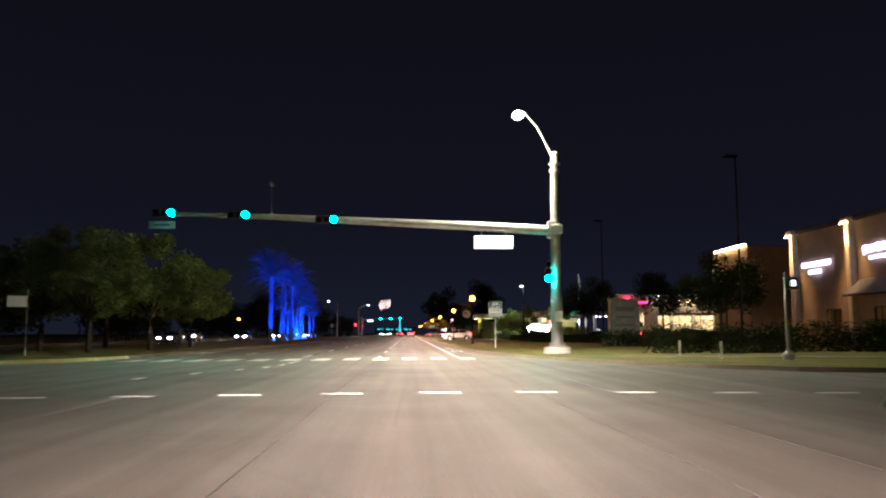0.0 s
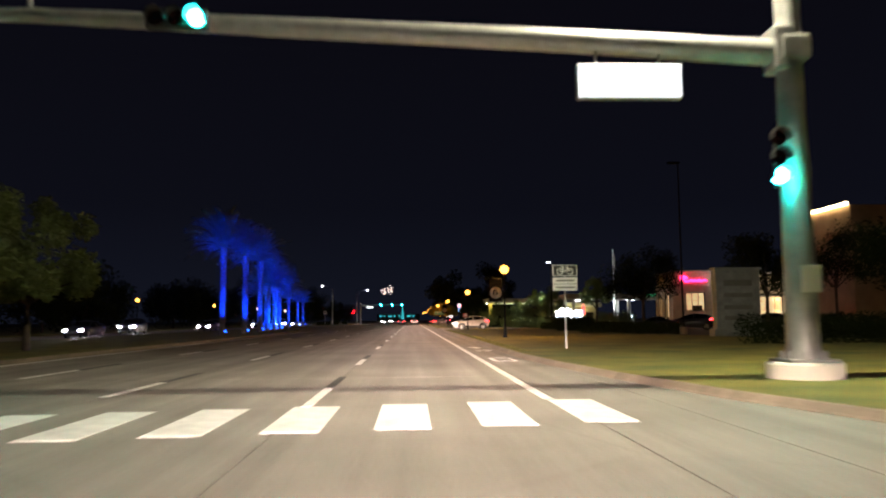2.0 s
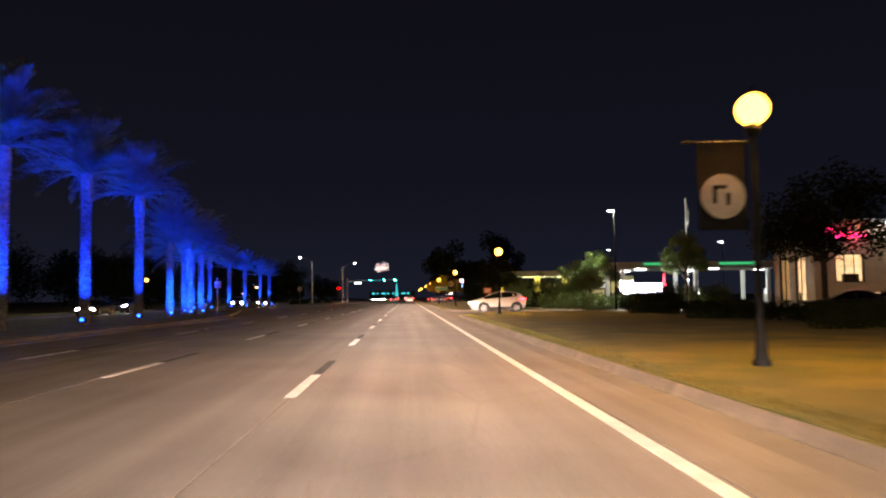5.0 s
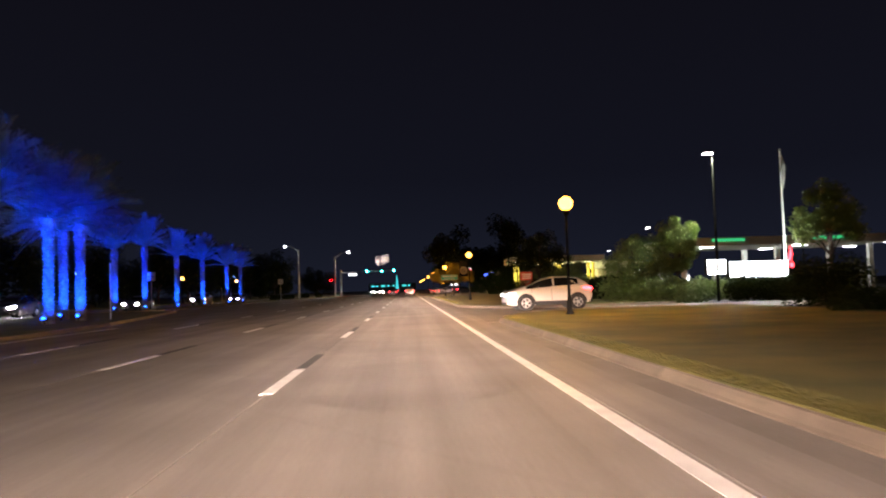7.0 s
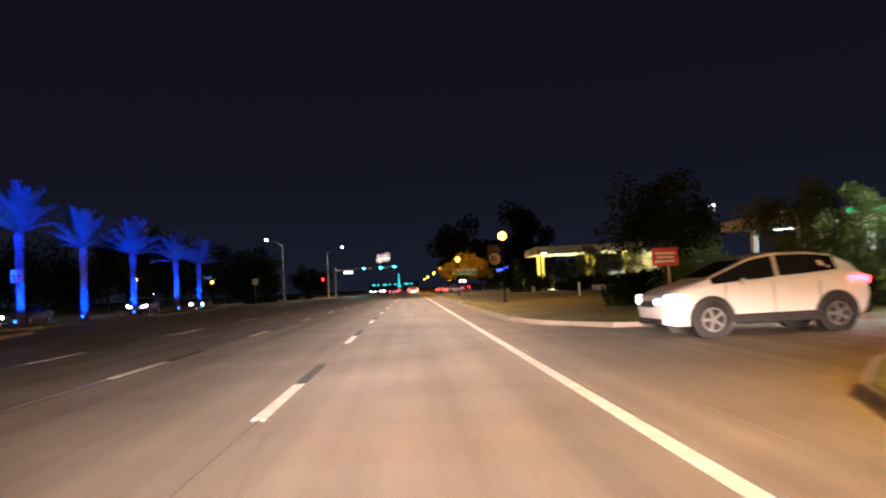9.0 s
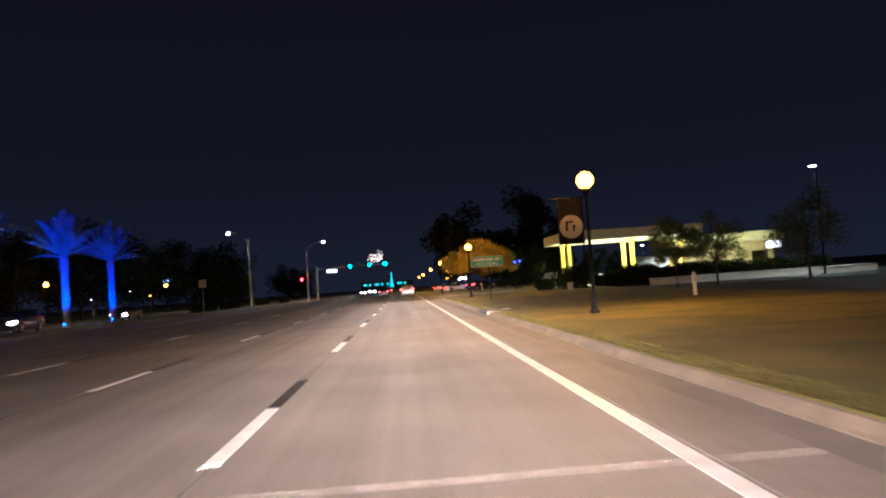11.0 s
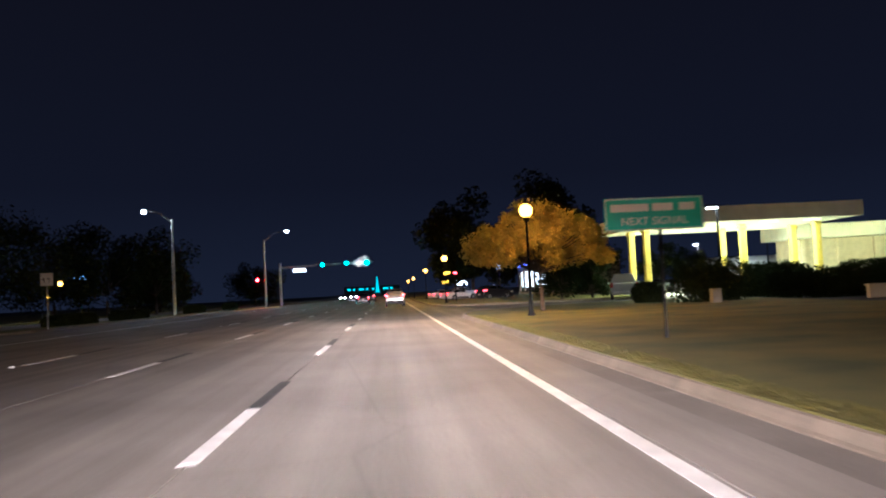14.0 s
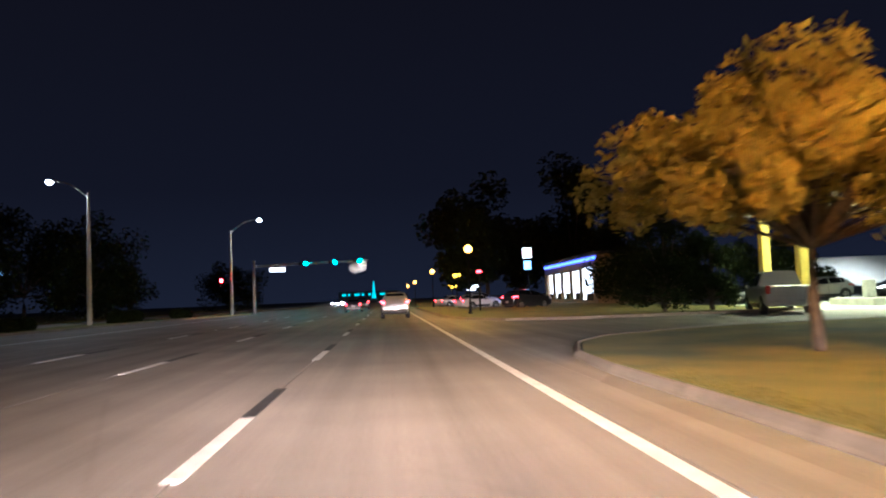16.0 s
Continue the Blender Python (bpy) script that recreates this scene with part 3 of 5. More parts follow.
def signal_head(parent, c, axis="x", lit=2, n=3, lens=GREENL, radius=0.15):
    """Three lenses with hoods, facing the driver; lit: which one glows."""
    s = Shape()
    dx, dz = (0.36, 0) if axis == "x" else (0, -0.36)
    k = (n - 1) / 2
    s.box(c, (abs(dx) * n + 0.06 or 0.36, 0.2, abs(dz) * n + 0.06 if dz else 0.36), 0.03)
    body = part("signal_head", s, HOUSING, parent, "black signal housing")
    for i in range(n):
        o = (c[0] + (i - k) * dx, c[1] - 0.11, c[2] + (i - k) * dz)
        part("lens", Shape().disc(o, radius, (0, 1, 0), 0.03), lens if i == lit else OFFLENS, body, "glowing lens" if i == lit else "")
        h = Shape()
        m = 12
        for j in range(m):
            a, b = -0.3 + (math.pi + 0.6) * j / m, -0.3 + (math.pi + 0.6) * (j + 1) / m
            h.add([(o[0] + .165 * math.cos(t), o[1] + yy, o[2] + .165 * math.sin(t)) for t, yy in ((a, 0), (b, 0), (b, -.2), (a, -.2))], [(0, 1, 2, 3)])
        part("hood", h, HOUSING, body)
    return body


def cobra_lamp(parent, base, tip, lens=LED, watts=0, color=(1, .96, .8)):
    """A bent arm from base to tip with a flat lamp head."""
    b, t = Vector(base), Vector(tip)
    mid = b.lerp(t, 0.55) + Vector((0, 0, 0.12 * (t - b).length))
    part("lamp_arm", Shape().tube([b, b.lerp(mid, .5) + Vector((0, 0, .05)), mid, t], [0.07, .06, .05, .045], 8), STEEL, parent)
    d = Vector((t.x - b.x, t.y - b.y, 0)).normalized()
    ang = math.degrees(math.atan2(d.y, d.x))
    m = pose(t.x + d.x * 0.3, t.y + d.y * 0.3, t.z, 0, 0, ang)
    hd = part("lamp_head", Shape().box((0, 0, 0), (0.75, 0.32, 0.16), 0.06), STEEL, parent, m=m)
    part("lens", Shape().ball((0.08, 0, -0.12), 0.28, 10, 0.75), lens, hd, "glowing lens", smooth=True)
    if watts:
        lamp("street_lamp_light", "SPOT", look((t.x + d.x * .35, t.y + d.y * .35, t.z - 0.28), (t.x + d.x * .35, t.y + d.y * .35 - .01, 0)), watts, color, angle=175, blend=0.25, radius=0.2)


# signal mast at the junction
AT_MAST = Matrix.Translation((-0.2, 1.67, 0.1)) @ Matrix.Scale(0.982, 4)
mast = thing("signal_mast", AT_MAST, "tall grey steel signal mast with long arm and street lamp", "traffic signal")
part("footing", Shape().lathe([(0.68, -0.1), (0.68, 0.29), (0.65, 0.33)], (7.38, 38.5, 0), 24), FASCIA, mast, "round pale concrete footing")
part("base_plate", Shape().box((7.38, 38.5, 0.36), (0.92, 0.92, 0.06), 0.01), STEEL, mast)
for a in range(8):
    part("bolt", Shape().tube([(7.38 + .38 * math.cos(a * .785 + .4), 38.5 + .38 * math.sin(a * .785 + .4), .37), (7.38 + .38 * math.cos(a * .785 + .4), 38.5 + .38 * math.sin(a * .785 + .4), .53)], .035, 6), STEEL, mast)
part("pole", Shape().lathe([(0.345, 0.37), (0.335, 0.5), (0.30, 0.62), (0.285, 1.4), (0.262, 4.0), (0.235, 7.0), (0.20, 10.1), (0.23, 10.12), (0.23, 10.2), (0.1, 10.3)], (7.38, 38.5, 0), 16), STEEL, mast, smooth=True)
part("arm_bracket", Shape().box((7.15, 38.5, 6.25), (0.35, 0.56, 0.85), 0.04).box((7.4, 38.5, 6.25), (0.6, 0.6, 0.5), 0.05), STEEL, mast)
part("mast_arm", Shape().tube([(7.2, 38.5, 6.2), (3, 38.48, 6.42), (-1.9, 38.46, 6.62), (-7, 38.44, 6.83), (-12.3, 38.42, 6.95)], [0.26, .225, .19, .14, .085], 12), STEEL, mast, smooth=True)
part("pole_band", Shape().lathe([(0.29, 9.2), (0.29, 9.35)], (7.38, 38.5, 0), 14).lathe([(0.31, 9.6), (0.31, 9.68)], (7.38, 38.5, 0), 14), STEEL, mast)
cobra_lamp(mast, (7.3, 38.45, 9.9), (5.85, 38.2, 12.2))
lamp("street_lamp_light", "SPOT", look((5.22, 39.1, 11.7), (5.22, 39.09, 0)), 11500, (1, .92, .66), angle=175, blend=0.25, radius=0.2)
for x, z in ((-4.13, 6.66), (-8.47, 6.87), (-12.1, 6.95)):
    signal_head(mast, (x, 38.2, z))
signal_head(mast, (6.9, 38.2, 4.1), axis="z")
ns = part("name_sign", Shape().box((4.2, 38.3, 5.56), (2.0, 0.14, 0.68), 0.03), STEEL, mast, "glowing white street name sign")
part("sign_face", Shape().box((4.2, 38.22, 5.56), (1.92, 0.02, 0.6)), WHITESIGN, ns)
for x in (3.6, 4.8):
    part("hanger", Shape().tube([(x, 38.35, 5.8), (x, 38.4, 6.35)], .03, 6), STEEL, mast)
ns = part("small_sign", Shape().box((-12.25, 38.3, 6.38), (1.3, 0.05, 0.36), 0.01), SIGNWHITE, mast, "small white sign on the arm")
part("text_bar", Shape().box((-12.25, 38.27, 6.38), (0.8, 0.01, 0.1)), STONE, ns)
part("sensor_post", Shape().tube([(-6.9, 38.44, 6.85), (-6.9, 38.44, 8.35)], .035, 8), STEEL, mast)
part("sensor_camera", Shape().box((-6.9, 38.3, 8.45), (0.16, 0.4, 0.16), 0.03), SIGNWHITE, mast)
part("notice_plate", Shape().box((7.42, 38.16, 1.85), (0.38, 0.03, 0.5), 0.01), SIGNWHITE, mast, "white notice plate")

# pedestrian signal on the corner
ped = thing("pedestrian_signal", pose(13.35, 28.8, 0.13), "grey post with a lit pedestrian crossing signal", "crossing signal")
part("post", Shape().lathe([(0.2, 0), (0.2, 0.2), (0.1, 0.3), (0.065, 0.4), (0.06, 3.1), (0.02, 3.15)], n=12), STEEL, ped, smooth=True)
pb = part("signal_box", Shape().box((0.2, -0.05, 2.75), (0.42, 0.3, 0.44), 0.04), HOUSING, ped)
part("lit_symbol", Shape().box((0.2, -0.21, 2.75), (0.14, 0.01, 0.2)), WHITESIGN, pb, "glowing white symbol").scale = (1, 1, 1)
part("push_button", Shape().box((0, -0.12, 1.35), (0.16, 0.1, 0.24), 0.02), YELLOWCOL, ped)


def sign_post(name, m, label, posts, height, category="road sign", metal=STEEL):
    s = thing(name, m, label, category)
    for x in posts:
        part("post", Shape().box((x, 0, height / 2 - 0.1), (0.06, 0.045, height + 0.2), 0.008), metal, s)
    return s


# bicycle sign
bs = sign_post("bicycle_sign", pose(5.68, 54.6, 0.13), "bicycle lane road sign, black and white on a steel post", (0,), 3.1)
top = part("symbol_panel", Shape().box((0, -0.05, 2.92), (0.93, 0.012, 0.42), 0.004), SIGNWHITE, bs)
part("black_field", Shape().box((0, -0.06, 2.92), (0.87, 0.006, 0.37)), SIGNBLACK, top)
for c in (-0.19, 0.19):
    ringm = Shape()
    for j in range(16):
        a, b = math.pi * j / 8, math.pi * (j + 1) / 8
        ringm.add([(c + r * math.cos(t), -0.066, 2.88 + r * math.sin(t)) for t, r in ((a, .095), (a, .125), (b, .125), (b, .095))], [(0, 1, 2, 3)])
    part("wheel_symbol", ringm, SIGNWHITE, top, "white ring of the bicycle symbol")
for p, q in (((-.19, 2.88), (-.09, 3.03)), ((-.09, 3.03), (.12, 3.03)), ((-.09, 3.0), (0, 2.88)), ((0, 2.88), (.12, 3.03)), ((.19, 2.88), (.1, 3.08)), ((-.19, 2.88), (0, 2.88)), ((-.14, 3.06), (-.05, 3.06))):
    part("frame_bar", Shape().tube([(p[0], -0.067, p[1]), (q[0], -0.067, q[1])], 0.014, 5), SIGNWHITE, top)
for z in (2.54, 2.28):
    pl = part("text_panel", Shape().box((0, -0.05, z), (0.93, 0.012, 0.24), 0.004), SIGNWHITE, bs)
    part("text_bar", Shape().box((0, -0.06, z), (0.7, 0.004, 0.07)), STONE, pl)

# green guide sign
gs = sign_post("guide_sign", pose(5.44, 183.1, 0.05), "green road guide sign with white letters on a steel post", (0.12,), 2.9, metal=DARKIRON)
gp = part("sign_panel", Shape().box((0, -0.05, 2.58), (2.04, 0.02, 0.66), 0.008), SIGNGREEN, gs)
brd = Shape()
for c, d in (((0, 2.89), (2.0, .02)), ((0, 2.27), (2.0, .02)), ((-.99, 2.58), (.02, .64)), ((.99, 2.58), (.02, .64))):
    brd.box((c[0], -0.062, c[1]), (d[0], .004, d[1]))
part("border", brd, SIGNWHITE, gp)
part("text_bar", Shape().box((-.5, -0.062, 2.71), (.78, .004, .15)).box((.18, -0.062, 2.71), (.42, .004, .15)).box((.68, -0.062, 2.71), (.32, .004, .15)), SIGNWHITE, gp)
lettering("NEXT SIGNAL", 0.22, SIGNWHITE, gp, pose(0, -0.063, 2.43, 90, 0, 0))

post = thing("steel_post", pose(-16.2, 128.6, 0.13), "thin bare steel post near the median nose", "post")
part("post", Shape().box((0, 0, 1.45), (.06, .05, 3.1), .01), STEEL, post)
part("cap", Shape().box((0, 0, 3.03), (.08, .07, .06), .01), STEEL, post)

# red notice sign
rs = sign_post("red_notice_sign", pose(7.1, 130.2, 0.13), "red notice sign with white text bars on a post", (0.1,), 1.9, "notice sign")
rp = part("sign_panel", Shape().box((0, -0.04, 1.70), (0.72, 0.015, 0.5), 0.006), SIGNRED, rs)
part("text_bar", Shape().box((0, -0.052, 1.80), (0.55, .004, .06)).box((0, -0.052, 1.69), (0.48, .004, .06)).box((0, -0.052, 1.58), (0.52, .004, .06)), SIGNWHITE, rp)

# lane signs in the median
for x, y, w, h in ((-22.3, 154.4, 0.7, 0.75), (-21.4, 218.4, 0.78, 0.8)):
    ls = sign_post("lane_arrow_sign", pose(x, y, 0.13 if y < 200 else 0.3), "white lane arrow sign on a steel post", (0,), 3.2)
    lp = part("sign_panel", Shape().box((0, -0.04, 2.95), (w, 0.015, h), 0.006), SIGNWHITE, ls)
    for a in (-.15, .15):
        part("arrow_symbol", Shape().add([(a + u, -.054, 2.9 + v) for u, v in ((.03, -.15), (.03, .12), (-.04, .12), (-.04, .17), (-.12, .09), (-.04, .01), (-.04, .06), (-.02, .06), (-.02, -.15))], [(0, 1, 2, 3, 4, 5, 6, 7, 8)]), SIGNBLACK, lp)
sg = sign_post("one_way_sign", pose(-17.6, 37.6, 0.13), "pale sign on a tall steel post in the median", (0,), 3.0)
part("sign_panel", Shape().box((-0.42, -0.04, 2.45), (0.8, 0.015, 0.5), 0.006), SIGNWHITE, sg, m=pose(0, 0, 0, 0, 0, 20))
for x, y in ((11.75, 30.9), (11.5, 34.8)):
    mk = thing("marker_stake", pose(x, y, 0.13), "short pale wooden marker stake in the lawn", "marker stake", "stakes in the lawn")
    part("stake", Shape().box((0, 0, 0.3), (0.09, 0.05, 0.7), 0.01), SIGNWHITE, mk)
wm = thing("utility_marker", pose(12.7, 167.05, 0.13), "tall pale utility marker post in the lawn", "marker post")
part("post", Shape().tube([(0, 0, -.05), (0, 0, .95), (0, 0, 1.02)], [.08, .08, .05], 12), SIGNWHITE, wm)
ub = thing("utility_box", pose(14.8, 202.3, 0.13), "small pale utility box on the lawn", "utility box")
part("box", Shape().box((0, 0, .26), (.42, .36, .62), .03), STONE, ub)
part("lid", Shape().box((0, 0, .6), (.46, .4, .06), .02), STONE, ub)

# far junction: lamp poles and signals
fp = thing("signal_pole", pose(0, 0, 0.13), "steel lamp pole with a red signal on the median nose", "traffic signal")
part("pole", Shape().lathe([(0.22, 0), (0.2, .5), (0.16, 5), (0.12, 10.0)], (-18.3, 285, 0), 12), STEEL, fp, smooth=True)
cobra_lamp(fp, (-18.3, 285, 9.7), (-15.2, 284.6, 11.2), COOL, 1000, (0.85, 0.93, 1.0))
# lens drawn oversize, standing in for the glow round it
signal_head(fp, (-19.4, 284.75, 3.7), axis="z", lit=0, lens=REDL, radius=0.2)
lp2 = thing("street_light", pose(0, 0, 0.13), "tall steel street light with a cool white lamp", "street lamp")
part("pole", Shape().lathe([(0.2, 0), (0.16, 5), (0.11, 10.4)], (-23.2, 254, 0), 12), STEEL, lp2, smooth=True)
cobra_lamp(lp2, (-23.2, 254, 10.0), (-25.7, 253.8, 11.4), COOL, 1000, (0.85, 0.93, 1.0))
fm = thing("far_signal_mast", pose(0, 0, 0.1), "grey steel signal mast with three green signals", "traffic signal")
part("pole", Shape().lathe([(0.25, -.3), (0.2, 7.1)], (-18.0, 299, 0), 12), STEEL, fm, smooth=True)
part("mast_arm", Shape().tube([(-18.0, 299, 6.3), (-10, 299, 6.5), (-2.6, 299, 6.6)], [.18, .14, .08], 10), STEEL, fm)
# far green lenses are oversize too, in place of their glow
for x, z in ((-10.95, 6.47), (-6.95, 6.53), (-3.6, 6.56)):
    signal_head(fm, (x - .36, 298.7, z), radius=0.2)
fn = part("name_sign", Shape().box((-14.78, 298.8, 5.74), (2.2, 0.14, 0.62), 0.03), STEEL, fm)
part("sign_face", Shape().box((-14.78, 298.7, 5.74), (2.1, 0.02, 0.54)), WHITESIGN, fn, "glowing white street name sign")

# crossing posts and lit name sign on the far west corner
for x, y, z, mt in ((-43.7, 271.3, 3.0, AMBER), (-47.0, 315.6, 3.0, AMBER), (-49.0, 318, 3.0, AMBER), (-49.8, 347, 4.3, COOL), (-56.9, 300, 4.6, COOL), (-45.3, 250, 2.6, COOL)):
    cp = thing("crossing_signal", pose(x, y, 0.1), "grey post with a small glowing crossing signal", "crossing signal", "far crossing signals")
    part("post", Shape().lathe([(.12, 0), (.08, .3), (.06, z)], n=10), STEEL, cp)
    cb = part("signal_box", Shape().box((0, -.12, z - .12), (.44, .24, .44), .04), HOUSING, cp)
    part("lit_symbol", Shape().box((0, -.25, z - .12), (.28, .01, .28)), mt, cb, "glowing symbol")
np_ = thing("name_sign_post", pose(-44.4, 283.5, 0.1), "steel pole with a glowing blue-white street name sign", "street sign")
part("post", Shape().lathe([(.14, 0), (.1, .4), (.08, 6.3)], n=10), STEEL, np_)
part("sign_face", Shape().box((.3, -.1, 5.6), (2.4, .16, .6), .03), BLUESIGN, np_, "glowing blue-white face")

lamp("flagpole_uplight", "SPOT", look((32.4, 148.2, 0.2), (32.4, 150, 8)), 14000, (0.8, 1.0, 0.95), angle=50, blend=0.6, radius=0.1)
# parking lot lamps; the one at (46, 259.5) is added to light the trailer
for x, y, z in ((18.9, 131.2, 9.0), (36.4, 199.2, 9.4), (17.6, 208.0, 5.0), (47, 175, 9.0), (47.9, 285.5, 6.4), (46, 259.5, 8.6)):
    pl = thing("parking_lot_lamp", pose(x, y, 0), "tall dark pole with a cool white lot lamp", "lot lamp", "parking lot lamps")
    part("pole", Shape().tube([(0, 0, -.1), (0, 0, z)], [0.1, 0.06], 8), DARKIRON, pl)
    hd = part("lamp_head", Shape().box((-0.25, 0, z + .05), (0.7, 0.4, 0.14), 0.04), DARKIRON, pl)
    part("lens", Shape().box((-0.28, 0, z - .04), (0.55, 0.32, 0.05)), COOL, hd)
    if x < 40 or y > 200:
        lamp("lot_lamp_light", "SPOT", look((x - .28, y, z - .12), (x - .28, y + .01, 0)), 6500 if y < 140 else 9000 if y > 245 else 2600 if z > 6 else 250, (.90, .97, .9), angle=118 if z > 6 else 170, blend=.4, radius=.15)
for x, y in ((20.7, 84.7), (22.6, 54.0)):
    pl = thing("unlit_light_pole", pose(x, y, -0.02 if y > 64 else 0.13), "very tall grey light pole, unlit", "light pole", "unlit light poles")
    part("pole", Shape().tube([(0, 0, -.2), (0, 0, 13.3)], [0.09, 0.05], 10), DARKIRON, pl)
    part("base", Shape().lathe([(.3, -.1), (.3, .5), (.26, .56)], n=14), KERB, pl)
    part("lamp_head", Shape().box((-.35, 0, 13.3), (1.0, .4, .16), .05), DARKIRON, pl)
# flagpole
fl = thing("flagpole", pose(32.4, 150, -0.02), "tall white flagpole lit from below", "flagpole")
part("pole", Shape().tube([(0, 0, -.1), (0, 0, 12.2)], [0.14, 0.06], 10), SIGNWHITE, fl)
part("finial", Shape().ball((0, 0, 12.3), 0.12, 8), STEEL, fl)
part("furled_flag", Shape().tube([(0.1, 0, 11.9), (0.22, 0, 11.0), (0.16, 0.05, 9.8), (0.25, 0, 9.0)], [.05, .2, .22, .08], 8), CLOTHPALE, fl, "limp furled flag")

# ------------------------------------------------------------------ vehicles


def wheel(parent, x, y, r=0.34, w=0.22):
    side = 1 if x > 0 else -1
    wh = part("wheel", Shape().tube([(x - w / 2, y, r), (x - w * .45, y, r), (x + w * .45, y, r), (x + w / 2, y, r)], [r * .93, r, r, r * .93], 20), RUBBER, parent, "black rubber tyre", smooth=True)
    s = Shape()
    o = x + side * (w / 2 + 0.005)
    for k in range(5):
        a = 2 * math.pi * k / 5
        s.add([(o, y + q * math.cos(a + e), r + q * math.sin(a + e)) for q, e in ((.06, -.5), (r * .66, -.16), (r * .66, .16), (.06, .5))], [(0, 1, 2, 3)])
    for j in range(20):
        a, b = math.pi * j / 10, math.pi * (j + 1) / 10
        s.add([(o, y + q * math.cos(t), r + q * math.sin(t)) for t, q in ((a, r * .60), (a, r * .70), (b, r * .70), (b, r * .60))], [(0, 1, 2, 3)])
    part("rim", s, RIM, wh, "alloy rim")
    part("hub", Shape().disc((o, y, r), .075, (1, 0, 0), .02, 10), RIM, wh)
    # black disc over the uncut body stands in for the dark wheel well
    part("arch", Shape().disc((x - side * 0.008, y, r + .02), r + 0.075, (1, 0, 0), w * .96, 22), TRIM, wh)


# rows of: place along the car, floor, belt, roof, half width, half width of the roof
SUV = [(2.27, .45, .70, .72, .60, .5), (2.18, .30, .84, .88, .80, .66), (1.95, .25, .95, 1.0, .90, .76), (1.60, .24, 1.02, 1.10, .92, .78), (1.30, .24, 1.06, 1.17, .92, .76),
       (.30, .24, 1.10, 1.60, .92, .64), (-.25, .24, 1.14, 1.70, .92, .65), (-.95, .24, 1.18, 1.69, .92, .64), (-1.5, .26, 1.24, 1.62, .91, .62), (-1.95, .30, 1.24, 1.42, .89, .64), (-2.18, .36, 1.10, 1.16, .86, .72), (-2.27, .5, .85, .9, .80, .68)]
SEDAN = [(2.35, .40, .60, .62, .6, .5), (2.25, .24, .70, .74, .78, .66), (1.9, .2, .80, .84, .87, .74), (1.2, .2, .88, .93, .9, .76), (.85, .2, .90, .96, .9, .74),
         (.05, .2, .92, 1.36, .9, .58), (-.4, .2, .93, 1.44, .9, .58), (-1.0, .2, .95, 1.40, .9, .57), (-1.75, .22, .98, 1.06, .9, .68), (-2.2, .26, .96, 1.0, .86, .7), (-2.38, .36, .90, .93, .8, .66), (-2.42, .5, .74, .78, .74, .62)]
PICKUP = [(2.8, .5, .85, .88, .7, .6), (2.7, .36, .98, 1.04, .9, .76), (2.3, .32, 1.08, 1.14, .98, .84), (1.5, .32, 1.12, 1.18, 1.0, .86), (1.2, .32, 1.14, 1.2, 1.0, .8),
          (.6, .32, 1.15, 1.76, 1.0, .68), (.1, .32, 1.15, 1.86, 1.0, .7), (-.75, .32, 1.15, 1.84, 1.0, .68), (-.85, .32, 1.15, 1.2, 1.0, .9), (-2.6, .36, 1.15, 1.2, 1.0, .92), (-2.75, .42, 1.1, 1.14, .98, .88), (-2.8, .55, .9, .95, .95, .85)]


